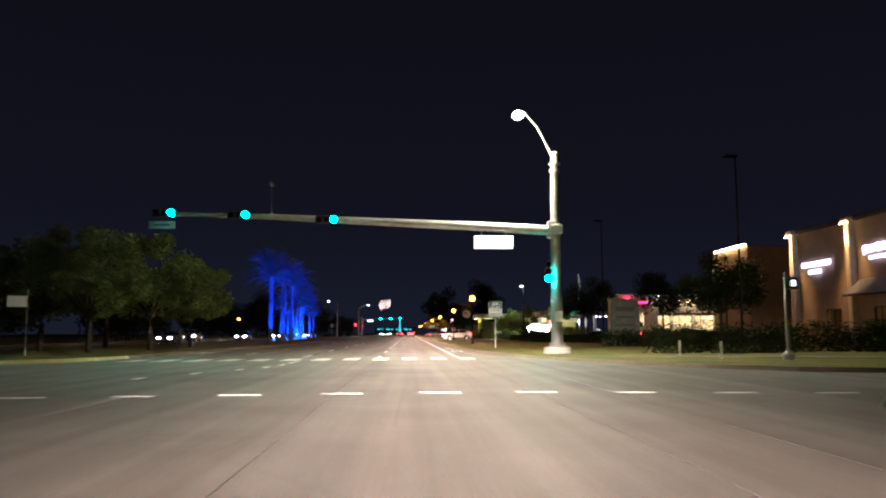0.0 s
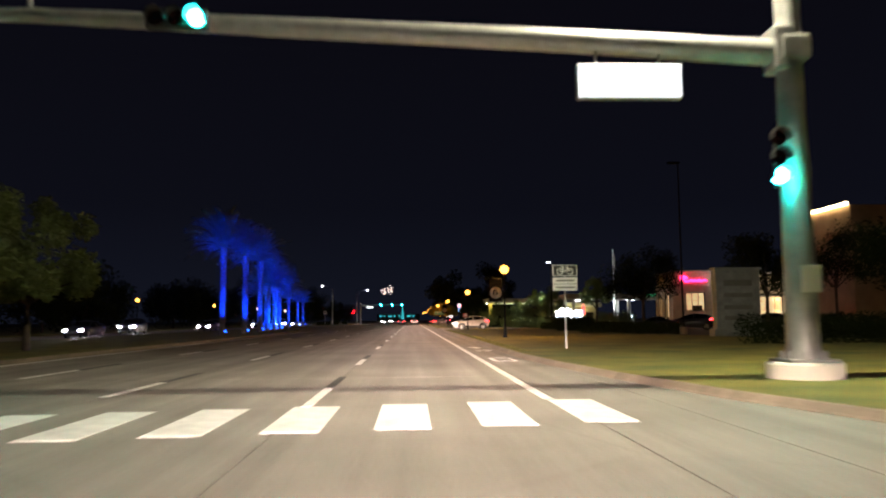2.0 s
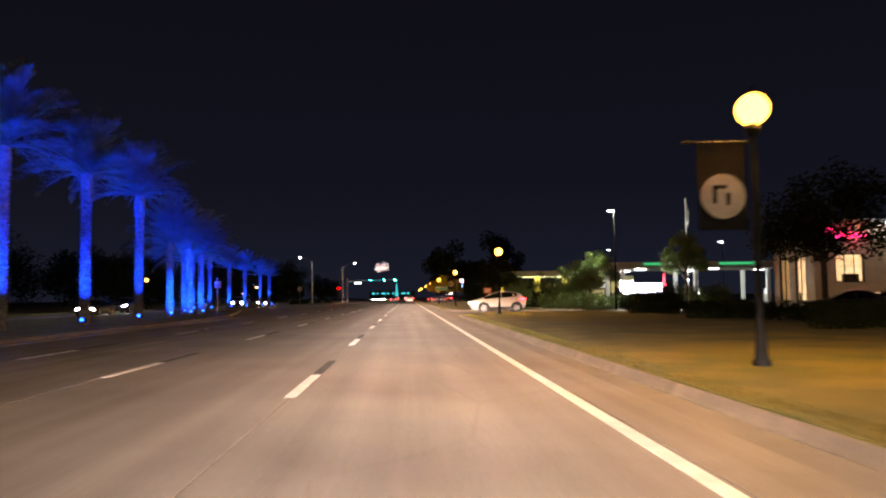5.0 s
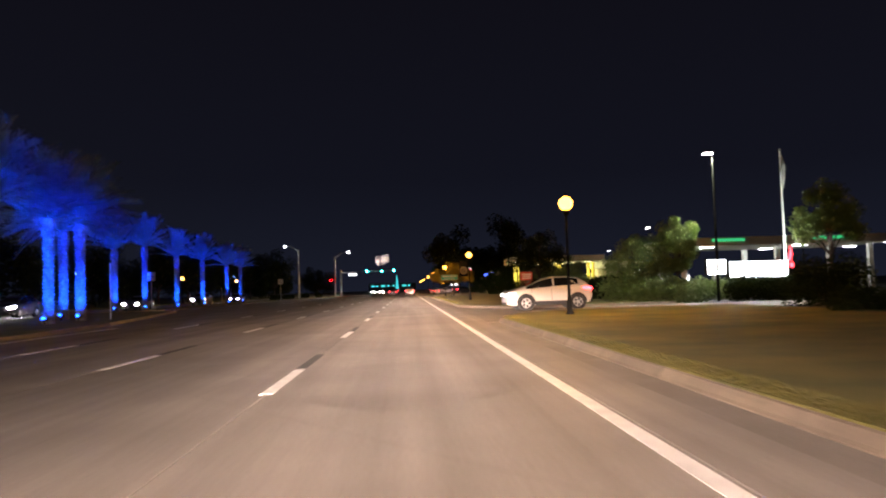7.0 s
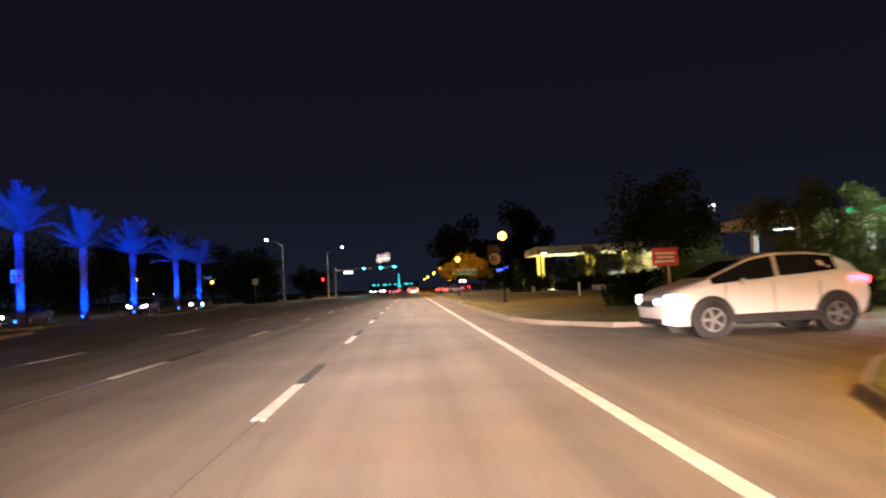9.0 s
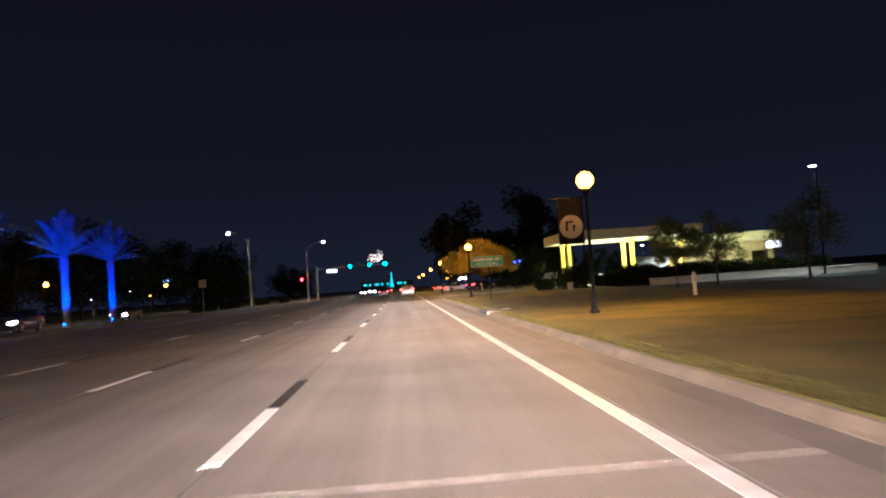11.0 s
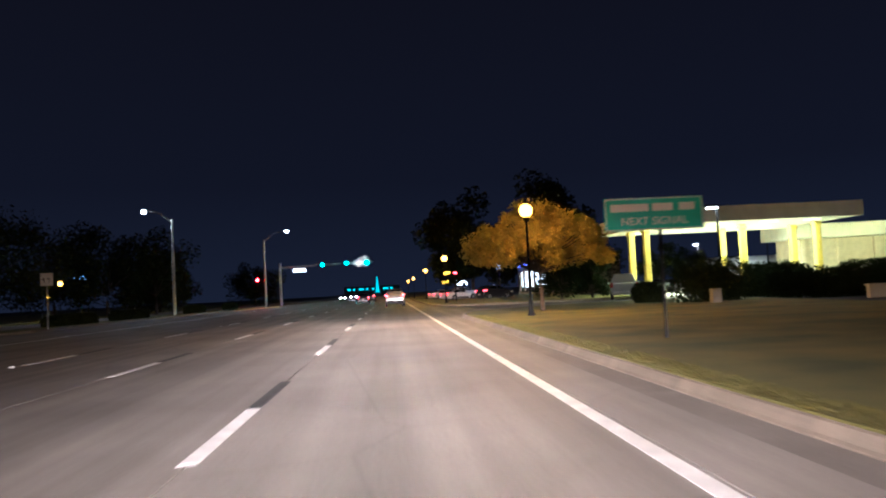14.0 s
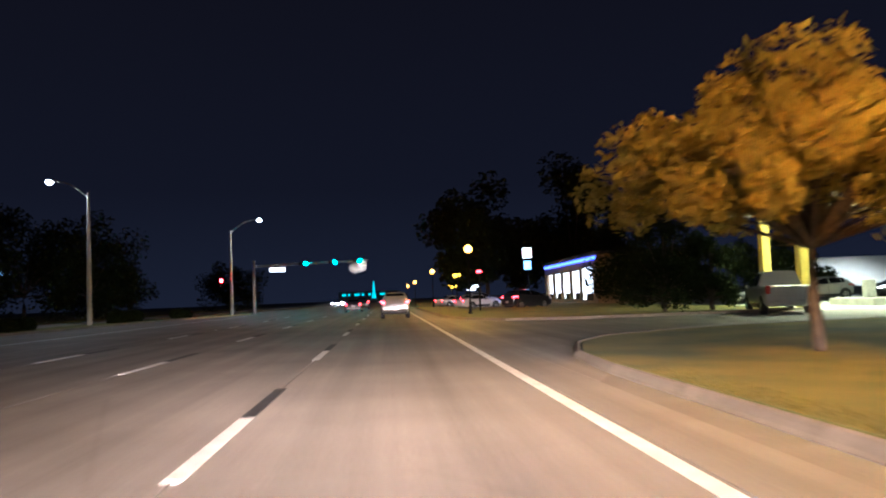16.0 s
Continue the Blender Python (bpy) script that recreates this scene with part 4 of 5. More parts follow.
def car(kind, m, paint, label, group="", lights="", dims=None):
    """A car that faces +y: a lofted body with glass, lamps, bumpers, mirrors and wheels."""
    rows = {"suv": SUV, "sedan": SEDAN, "pickup": PICKUP}[kind]
    root = thing({"suv": "sport_utility_car", "sedan": "sedan_car", "pickup": "pickup_truck"}[kind], m, label, "car" if kind != "pickup" else "truck", group)
    s = Shape()
    secs = []
    for y, zf, zb, zt, w, wr in rows:
        half = [(w * .86, zf), (w * .97, zf + .12), (w, zf + .3 * (zb - zf) + .1), (w * .985, zb - .06), (w * .95, zb), (wr, zt - .03 * (zt - zb) - .01), (wr * .8, zt), (wr * .4, zt + .012)]
        secs.append([(x, y, z) for x, z in half] + [(-x, y, z) for x, z in half[::-1]])
    n = len(secs[0])
    for q in secs:
        s.v += q
    for i in range(len(secs) - 1):
        s.f += [(i * n + j, i * n + (j + 1) % n, (i + 1) * n + (j + 1) % n, (i + 1) * n + j) for j in range(n)]
    e = (len(secs) - 1) * n
    s.f += [tuple(range(n - 1, -1, -1)), tuple(range(e, e + n))]
    me = s.mesh("body", paint)
    me.shade_smooth()
    me.set_sharp_from_angle(angle=radians(28))
    body = part("body", me, paint, root)
    # glass
    cab = [i for i, r in enumerate(rows) if r[3] - r[2] > 0.2]
    first, last = cab[0], cab[-1]

    def lift(p, d=0.012):
        c = Vector((0, p[1], 1.0))
        return tuple(Vector(p) + (Vector(p) - c).normalized() * d)

    for sd in (1, -1):
        panes = [(first, min(first + 1, last), .02), (first + 1, last - (1 if kind != "pickup" else 0), .06)]
        ys = [rows[i][0] for i in range(first - 1, last + 2)]
        belt = lambda y: np.interp(-y, [-r[0] for r in rows], [r[2] for r in rows])
        roof = lambda y: np.interp(-y, [-r[0] for r in rows], [r[3] for r in rows])
        wid = lambda y: np.interp(-y, [-r[0] for r in rows], [r[4] for r in rows])
        wr_ = lambda y: np.interp(-y, [-r[0] for r in rows], [r[5] for r in rows])
        y_front, y_back = rows[first - 1][0] - .12, rows[last][0] - (.05 if kind != "pickup" else -.05)
        if kind == "sedan":
            y_back = rows[last][0] - .45
        y_mid = y_front - (y_front - y_back) * .52
        for ya, yb in ((y_front, y_mid + .04), (y_mid - .04, y_back)):
            g = Shape()
            k = 6
            for i in range(k):
                y1, y2 = ya + (yb - ya) * i / k, ya + (yb - ya) * (i + 1) / k
                quad = []
                for y, f in ((y1, .08), (y2, .08), (y2, .86), (y1, .86)):
                    quad.append(lift((sd * (wid(y) * .95 + (wr_(y) - wid(y) * .95) * f), y, belt(y) + (roof(y) - belt(y)) * f)))
                g.add(quad, [(0, 1, 2, 3)])
            part("side_window", g, GLASSDARK, root, "dark tinted glass")

    def slope(i, j, name):
        a, b = rows[i], rows[j]
        g = Shape()
        pts = []
        for (y, zf, zb, zt, w, wr), f in ((a, .1), (b, .9)):
            yy = a[0] + (b[0] - a[0]) * f
            zz = a[3] + (b[3] - a[3]) * f
            ww = (a[5] + (b[5] - a[5]) * f) * .93
            pts.append((ww, yy, zz))
        up = Vector((0, (a[3] - b[3]), (a[0] - b[0]))).normalized()
        up = up if up.z > 0 else -up
        d = up * 0.02
        g.add([(pts[0][0], pts[0][1] + d.y, pts[0][2] + d.z), (-pts[0][0], pts[0][1] + d.y, pts[0][2] + d.z), (-pts[1][0], pts[1][1] + d.y, pts[1][2] + d.z), (pts[1][0], pts[1][1] + d.y, pts[1][2] + d.z)], [(0, 1, 2, 3)])
        part(name, g, GLASSDARK, root, "dark tinted glass")

    slope(first - 1, first, "windshield")
    slope(last, last + 1, "rear_window")
    f, b = rows[0], rows[-1]
    fy, by = rows[1][0], rows[-2][0]
    zl = rows[1][2]
    hl = HEADL if "head" in lights else (HEADSOFT if "dim" in lights else SIGNWHITE)
    for sd in (1, -1):
        head = Shape().box((sd * rows[1][4] * .80, fy + .0, zl - .07), (.36, .16, .17 if kind != "suv" else .11), .03, Matrix.Rotation(sd * -.5, 3, "Z"))
        rear = Shape().box((sd * (rows[-2][4] - .09), by - .03, rows[-2][2] - .06), (.2, .12, .16 if kind != "pickup" else .36), .03)
        if kind == "suv":
            head.box((sd * .865, 1.98, .84), (.09, .46, .13), .04, Matrix.Rotation(sd * .09, 3, "Z"))
            rear.box((sd * .875, -1.97, 1.08), (.07, .40, .12), .04, Matrix.Rotation(sd * -.1, 3, "Z"))
            for yd in (.92, -.12, -1.12):
                part("door_seam", Shape().box((sd * .919, yd, .72), (.014, .012, .68)), TRIM, root)
            for yw in (1.22, -1.48):
                arc = [(sd * .892, yw + .455 * math.cos(t), .36 + .455 * math.sin(t)) for t in (math.pi * (-.06 + 1.12 * k / 12) for k in range(13))]
                part("fender_arch", Shape().tube(arc, .045, 6), TRIM, root, "black arch cladding")
        part("headlight", head, hl, root, "bright headlight" if "head" in lights else "headlight")
        part("tail_light", rear, TAIL if "tail" in lights else SIGNRED, root, "red tail light")
        part("mirror", Shape().box((sd * (rows[4][4] + .09), rows[first][0] + .28, rows[4][2] + .05), (.2, .1, .14), .04), paint, root)
        for yw in {"suv": (1.22, -1.48), "sedan": (1.42, -1.42), "pickup": (1.85, -1.75)}[kind]:
            wheel(root, sd * (rows[4][4] - .09), yw, .36 if kind != "sedan" else .33)
        for yd in (rows[first][0] - .45, rows[first][0] - 1.35):
            part("door_handle", Shape().box((sd * (rows[first][4] * .985), yd, rows[first][2] - .13), (.03, .17, .035), .01), paint, root)
        part("sill_trim", Shape().box((sd * (rows[4][4] * .965), -.13, .35), (.07, 1.8, .22), .03), TRIM, root)
    part("front_bumper", Shape().box((0, fy + .02, .36), (rows[1][4] * 1.66, .14, .16), .05), TRIM if kind == "suv" else paint, root)
    part("grille", Shape().box((0, fy + .07, zl - .13), (.8, .06, .14), .02), TRIM, root)
    part("rear_bumper", Shape().box((0, by - .06, .46), (rows[-2][4] * 1.84, .16, .26), .05), TRIM if kind == "suv" else paint, root)
    part("number_plate", Shape().box((0, by - .15, .62 if kind != "sedan" else .68), (.32, .015, .16)), SIGNWHITE, root, "white plate")
    return root


# waiting in the driveway, nose to the road
car("suv", pose(7.4, 125.7, 0.004, 0, 0, 92.5), CARWHITE, "white compact sport utility car waiting in the driveway", lights="dim tail")
# ahead in the lane
car("suv", pose(0.5, 244, 0.0), CARSILVER, "silver hatchback ahead with red tail lights on", lights="tail")
car("sedan", pose(-3.6, 276, 0.0), CARDARK, "dark sedan further ahead with tail lights on", "cars ahead", lights="tail")
car("suv", pose(-3.4, 300, 0.0), CARDARK, "dark car waiting at the far signals", "cars ahead", lights="tail")
# oncoming traffic; dark paint on most stands in for unlit bodies
ONCOMING = [("sedan", -27.4, 92, CARDARK), ("suv", -30.8, 113, CARDARK), ("sedan", -27.3, 131, CARDARK), ("suv", -30.8, 148, CARDARK), ("sedan", -27.4, 166, CARDARK), ("suv", -27.2, 190, CARDARK), ("sedan", -27.3, 212, CARDARK), ("sedan", -13.5, 395, CARDARK), ("suv", -9.5, 372, CARSILVER)]
for k, x, y, p in ONCOMING:
    car(k, pose(x, y, 0.0, 0, 0, 180), p, "oncoming car with bright white headlights on", "oncoming cars", lights="head")
# parked by the bank and the shops
car("pickup", pose(17.6, 225.4, 0.004, 0, 0, -16), CARWHITE, "pale pickup truck by the bank canopy", lights="")
car("suv", pose(26.5, 208.5, -0.02, 0, 0, 80), CARDARK, "dark parked sport utility car behind the hedge")
for x, y, p, k, l in ((29, 106, CARDARK, "suv", "tail"), (33.0, 107, CARSILVER, "sedan", "dim"), (37, 106, CARDARK, "suv", ""), (41, 108, CARRED, "sedan", "tail"), (45, 107, CARDARK, "suv", ""), (24, 103, CARDARK, "sedan", "")):
    car(k, pose(x, y, -0.02, 0, 0, 70), p, "parked car in the shop parking lot", "cars parked at the shop", lights=l)
for x, y, p, k in ((9.0, 268, CARWHITE, "sedan"), (12.6, 261, CARDARK, "suv"), (11.0, 284, CARSILVER, "suv"), (8.5, 290, CARSILVER, "sedan")):
    car(k, pose(x, y, -0.02, 0, 0, -60), p, "parked car past the bank driveway", "cars past the bank", lights="tail")

# ------------------------------------------------------------------ plants
rng = random.Random(7)


def leaf_cloud(s, centres, count, size, r):
    """Small bent leaf cards scattered in clumps."""
    for _ in range(count):
        c, cr = centres[r.randrange(len(centres))]
        d = Vector((r.gauss(0, 1), r.gauss(0, 1), r.gauss(0, 1)))
        d = d.normalized() * cr * 1.25 * r.random() ** 0.45
        p = Vector(c) + d
        a = Vector((r.gauss(0, 1), r.gauss(0, 1), r.gauss(0, .6))).normalized()
        b = a.cross(Vector((r.gauss(0, 1), r.gauss(0, 1), r.gauss(0, 1)))).normalized()
        q = size * (0.6 + 0.8 * r.random())
        k = len(s.v)
        s.v += [tuple(p - a * q), tuple(p + b * q * .45 - a * q * .1), tuple(p + a * q), tuple(p - b * q * .45 + a * q * .1)]
        s.f.append((k, k + 1, k + 2, k + 3))


def tree(x, y, height, spread, label, seed=1, leaves=5000, leaf=0.13, trunk=0.16, fork=0.32, mat=LEAF, base=0.12, clumps=26, low=0.36, group="", category="tree", puff=1.0):
    r = random.Random(seed)
    t = thing("tree", pose(x, y, base), label, category, group)
    s = Shape()
    fz = height * fork
    s.tube([(0, 0, -.15), (.03, 0, .05), (.04 * r.random(), .05, fz * .5), (.1 * (r.random() - .5), .1 * (r.random() - .5), fz)], [trunk * 1.5, trunk * 1.1, trunk, trunk * .9], 10)
    centres = []
    for k in range(clumps):
        a, u = 2.4 * k + r.random(), math.sqrt((k + .5) / clumps)
        z = height * (low + (0.94 - low) * r.random() * (1.1 - .55 * u * u))
        centres.append(((spread * u * math.cos(a) * (.8 + .3 * r.random()), spread * u * math.sin(a) * (.8 + .3 * r.random()), z), puff * spread * (.2 + .16 * r.random())))
    for c, cr in centres[::2]:
        m = Vector((c[0] * .45, c[1] * .45, fz + (c[2] - fz) * .55))
        s.tube([(0, 0, fz * .9), m, c], [trunk * .5, trunk * .3, trunk * .08], 6)
    part("trunk", s, BARK, t, "brown forked trunk", smooth=True)
    g = Shape()
    leaf_cloud(g, centres, leaves, leaf, r)
    tagged(part("crown", g, mat, t), kind="stuff")
    return t


def shrub(x, y, w, d, h, label, seed=1, leaves=1800, leaf=0.07, mat=LEAFSHADE, base=0.1, ang=0, group="shrubs"):
    r = random.Random(seed)
    t = thing("shrub", pose(x, y, base, 0, 0, ang), label, "shrub", group)
    g = Shape()
    n = max(3, int(w / d * 3))
    cs = [((w * ((k + .5) / n - .5), (r.random() - .5) * d * .4, h * (.42 + .16 * r.random())), min(d, h) * .5) for k in range(n)]
    leaf_cloud(g, [((c[0], c[1], c[2] * .95), cr * 1.05) for c, cr in cs], leaves * 3, leaf, r)
    tagged(part("foliage", g, mat, t), kind="stuff")
    st = Shape()
    for k in range(4):
        st.tube([(0.1 * k - .15, 0, -.1), (.3 * (k - 1.5), .1, h * .5)], .025, 5)
    part("woody_base", st, BARK, t)
    return t


tree(7.1, 203.7, 5.1, 3.3, "street tree with pale trunk and leaves coloured as lamplit", 3, 26000, .095, .10, .38, LEAFLIT, clumps=130, low=.45, puff=.42)
tree(-15.6, 48.5, 7.0, 3.3, "oak tree with several pale trunks in the median", 4, 13000, .13, .15, .3, clumps=40, low=.36, puff=.6)
tree(-16.9, 42.8, 6.6, 2.9, "small oak tree in the median", 5, 9000, .13, .14, .3, group="median oaks", clumps=32, low=.36, puff=.65)
tree(-15.2, 53.0, 6.4, 2.7, "small oak tree in the median", 6, 8000, .13, .13, .32, group="median oaks", clumps=30, puff=.65)
tree(-15.9, 58.2, 6.6, 3.0, "small oak tree in the median", 8, 8000, .13, .14, .32, group="median oaks", clumps=30, puff=.65)
tree(-21.5, 47.5, 7.4, 3.6, "oak tree in the median", 9, 8000, .15, .16, .3, group="median oaks", clumps=32, puff=.65)
tree(-21.8, 58.0, 7.6, 3.8, "oak tree in the median", 11, 8000, .15, .16, .3, group="median oaks", clumps=32, puff=.65)
tree(24.4, 128.4, 6.5, 1.8, "slender tree by the filling station", 17, 12000, .09, .12, .4, low=.5)
tree(21.5, 151, 6.5, 2.6, "bushy tree by the filling station", 18, 12000, .09, .12, .3, low=.3)
tree(16.7, 131.9, 5.3, 1.25, "slender tree behind the driveway hedge", 9, 14000, .075, .1, .3)
tree(14.6, 133.6, 3.8, 1.5, "small bushy tree behind the driveway hedge", 10, 9000, .06, .08, .25, low=.25)
tree(10.8, 137, 2.6, 1.5, "small bushy tree behind the driveway hedge", 12, 8000, .055, .07, .25, low=.25)
tree(28, 306, 20.0, 9.0, "large dark tree behind the corner store", 13, 16000, .42, .3, .25, LEAFSHADE, low=.22, clumps=34)
tree(14.5, 303, 17.5, 7.5, "large dark tree by the far junction", 14, 14000, .42, .28, .25, LEAFSHADE, low=.2, clumps=34)
tree(13.6, 228.8, 4.7, 1.9, "dense dark evergreen past the driveway", 15, 11000, .09, .12, .12, LEAFSHADE, low=.12, clumps=36)
tree(16.1, 229.0, 5.0, 1.3, "dense dark evergreen past the driveway", 25, 10000, .09, .12, .12, LEAFSHADE, low=.12, clumps=34)
tree(29, 250, 5.5, 2.4, "dark tree behind the bank canopy", 26, 7000, .12, .12, .3, LEAFSHADE, low=.3, base=-.02)
tree(34.5, 254, 5.0, 2.2, "dark tree behind the bank canopy", 27, 7000, .12, .12, .3, LEAFSHADE, low=.3, base=-.02)
# sized and placed to hide the store's side wall from the camera
tree(22.3, 257.6, 7.2, 4.6, "dark bushy tree beside the corner store", 19, 10000, .15, .14, .25, LEAFSHADE, low=.2, base=-.02)
tree(8.6, 134.6, 4.9, 1.7, "small dark tree beside the red notice sign", 21, 8000, .075, .09, .4, LEAFSHADE, low=.45)
tree(17.6, 183, 4.6, 1.6, "slender tree at the end of the lawn", 22, 8000, .07, .07, .35, low=.4)
tree(22.3, 188, 5.0, 1.9, "slender tree at the end of the lawn", 23, 8000, .07, .08, .35, low=.35)
tree(28, 186, 6.0, 2.4, "bushy tree at the end of the lawn", 24, 8000, .08, .1, .3, low=.3, base=-.02)
tree(23.4, 104, 8.2, 3.8, "broad dark tree in front of the restaurant", 20, 12000, .12, .16, .4, LEAFSHADE, low=.5, base=-.02)
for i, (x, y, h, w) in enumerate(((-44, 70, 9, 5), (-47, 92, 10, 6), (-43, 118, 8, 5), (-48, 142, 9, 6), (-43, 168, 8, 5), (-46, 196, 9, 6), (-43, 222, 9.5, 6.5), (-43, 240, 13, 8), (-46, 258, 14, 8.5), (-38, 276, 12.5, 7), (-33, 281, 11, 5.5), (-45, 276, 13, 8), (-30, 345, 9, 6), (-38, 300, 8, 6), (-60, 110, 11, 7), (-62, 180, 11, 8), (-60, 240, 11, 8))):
    tree(x, y, h, w, "dark spreading tree across the road", 30 + i, 8000, .24, .2, .25, LEAFSHADE, group="trees across the road", low=.22)
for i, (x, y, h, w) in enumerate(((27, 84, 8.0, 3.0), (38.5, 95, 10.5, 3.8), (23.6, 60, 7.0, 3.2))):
    tree(x, y, h, w, "dark tree in the shop parking lot", 60 + i, 8000, .12, .13, .4, LEAFSHADE, base=-0.02, group="parking lot trees", low=.45)
for i, (x, y, w, d, h) in enumerate(((15, 39, 7, 1.6, 1.4), (22, 41, 7, 1.8, 1.5), (30, 44, 9, 1.8, 1.6), (17, 58, 6, 1.6, 1.2), (24, 66, 7, 1.6, 1.2), (17, 86, 8, 1.5, .8), (18, 98, 9, 1.5, .75), (18, 110, 8, 1.5, .75))):
    shrub(x, y, w, d, h, "clipped dark green shrub row", 80 + i, int(900 + 260 * w))
for i, (x, y, w, d, h) in enumerate(((11.5, 142, 5.5, 1.8, 1.3), (14.5, 146, 5, 2, 1.6), (15.5, 204.4, 2.6, 1.8, 1.9), (22, 206, 6, 1.5, 1.4), (29, 206.5, 7, 1.6, 1.6), (37, 207, 8, 1.6, 1.5), (13.6, 208, 1.0, 0.9, 1.1), (21, 212.5, 3, 1.4, 1.0),
                                     (-23.6, 228, 8, 1.4, 0.8), (-23.4, 240, 8, 1.4, 0.8), (-23, 262, 7, 1.4, 0.9), (-21.5, 274, 5, 1.4, 0.9), (26, 219, 4, 1.6, 2.0), (33, 218, 5, 1.6, 1.8), (21.5, 129.3, 5, 1.2, 1.3))):
    shrub(x, y, w, d, h, "dark green shrub by the lawn", 120 + i, int(1500 + 600 * w), .085, ang=0 if x > 0 else 90)

for i, (x, y, w, d, h) in enumerate(((15.5, 130, 4, 1.4, 1.3), (19, 135, 5, 1.4, 1.1), (25.5, 133.5, 5, 1.4, 1.1), (29, 137, 5, 1.8, 2.2), (14.5, 133, 4, 1.6, 1.8))):
    shrub(x, y, w, d, h, "loose green shrub by the filling station", 160 + i, int(700 + 200 * w), leaf=.1, mat=LEAF, group="filling station shrubs")
shrub(18.5, 118.3, 2.6, 2.0, 2.1, "large clipped dark brown shrub by the driveway", 171, 2600, mat=LEAFSHADE, base=-.02)
for x, y, p, k, a in ((26.5, 246, CARDARK, "sedan", 80), (32, 247, CARSILVER, "suv", 95), (38, 246, CARDARK, "suv", 85)):
    car(k, pose(x, y, -0.02, 0, 0, a), p, "car parked behind the bank canopy", "cars behind the bank", lights="dim")

# palms


def frond_mesh(seed, stiff):
    """A feathery frond: a thin rib with narrow leaflets in a shallow V; stiff ones rise straighter."""
    r = random.Random(seed)
    g = Shape()
    L = 3.0 if not stiff else 2.9
    arch, droop = (1.2, .62) if not stiff else (.5, .22)
    rachis = [Vector((L * t, 0, arch * t * (1 - t) - droop * t * t)) for t in (i / 9 for i in range(10))]
    g.tube(rachis, [.034 - .003 * i for i in range(10)], 5)
    for i in range(46):
        t = .14 + .85 * i / 46
        k = min(8, int(t * 9))
        p = rachis[k].lerp(rachis[k + 1], t * 9 - k)
        ln = .56 * math.sin(math.pi * (0.14 + .8 * t)) + .1
        for sd in (-1, 1):
            tip = p + Vector((ln * .8, sd * ln * (.45 + .2 * r.random()), (.28 - .5 * r.random()) * ln))
            mid = p.lerp(tip, .5) + Vector((0, 0, .03))
            g.add([p, mid + Vector((.03, 0, 0)), tip, mid - Vector((.03, 0, 0))], [(0, 1, 2, 3)])
    return g.mesh("frond", PALMLEAF)


FRONDS = [frond_mesh(i, False) for i in range(3)]
STIFF = [frond_mesh(i, True) for i in range(3)]


def palm_trunk_mesh(h):
    """A stout trunk studded with old leaf bases in crossing spirals."""
    g = Shape()
    n = 14
    g.lathe([(.36, -.15), (.30, .1), (.235, .6), (.215, h * .5), (.22, h * .85), (.31, h * .95), (.26, h + .1)], n=n)
    rows = int(h / .17)
    for i in range(rows):
        z = .35 + i * .17
        if z > h - .1:
            break
        for j in range(9):
            a = 2 * math.pi * (j + .5 * (i % 2)) / 9
            rr = .23 + (.05 if z > h * .85 else 0)
            c = Vector((rr * math.cos(a), rr * math.sin(a), z))
            o, t = Vector((math.cos(a), math.sin(a), 0)), Vector((-math.sin(a), math.cos(a), 0))
            g.add([c - t * .085, c + Vector((0, 0, -.07)), c + t * .085, c + o * .075 + Vector((0, 0, .075)), c + Vector((0, 0, .10)) - o * .02], [(0, 1, 3), (1, 2, 3), (0, 3, 4), (2, 4, 3)])
    return g.mesh("trunk", PALMBARK)


TRUNKS = {h: palm_trunk_mesh(h) for h in (5.0, 5.2, 5.8, 7.4)}
BLUE = (0.0, 0.036, 1.0)


def date_palm(x, y, h, seed, drop=92):
    r = random.Random(seed)
    p = thing("date_palm", pose(x, y, 0.12, 0, 0, r.random() * 360), "tall date palm lit deep blue by a ground floodlight", "palm tree", "blue-lit palms in the median")
    part("trunk", TRUNKS[h], PALMBARK, p, "trunk studded with old leaf bases")
    n = 58 if drop > 80 else 34
    for k in range(n):
        a = 137.5 * k
        up = 84 - drop * (k / n) ** 1.05 + r.uniform(-9, 9)
        sc = (1.0 if drop > 80 else .9) + .3 * r.random()
        m = pose(0, 0, h + .05) @ pose(0, 0, 0, 0, 0, a) @ pose(0, 0, 0, 0, -up, 0) @ Matrix.Scale(sc, 4)
        part("frond", (FRONDS if drop > 80 else STIFF)[k % 3], PALMLEAF, p, m=m)


def floodlight(x, y, tx, ty, h, energy):
    f = thing("floodlight", pose(x, y, 0.12), "small black ground floodlight shining blue", "floodlight", "blue floodlights")
    part("stake", Shape().tube([(0, 0, -.1), (0, 0, .18)], .03, 6), DARKIRON, f)
    part("housing", Shape().box((0, 0, .28), (.3, .22, .2), .04), DARKIRON, f)
    part("lens", Shape().disc((0, -.12, .32), .09, (0, 1, .35), .02, 12), BLUELENS, f, "glowing blue lens")
    lamp("blue_flood", "SPOT", look((x, y, .62), (tx, ty, h)), energy, BLUE, angle=52, blend=1.0, radius=0.12)


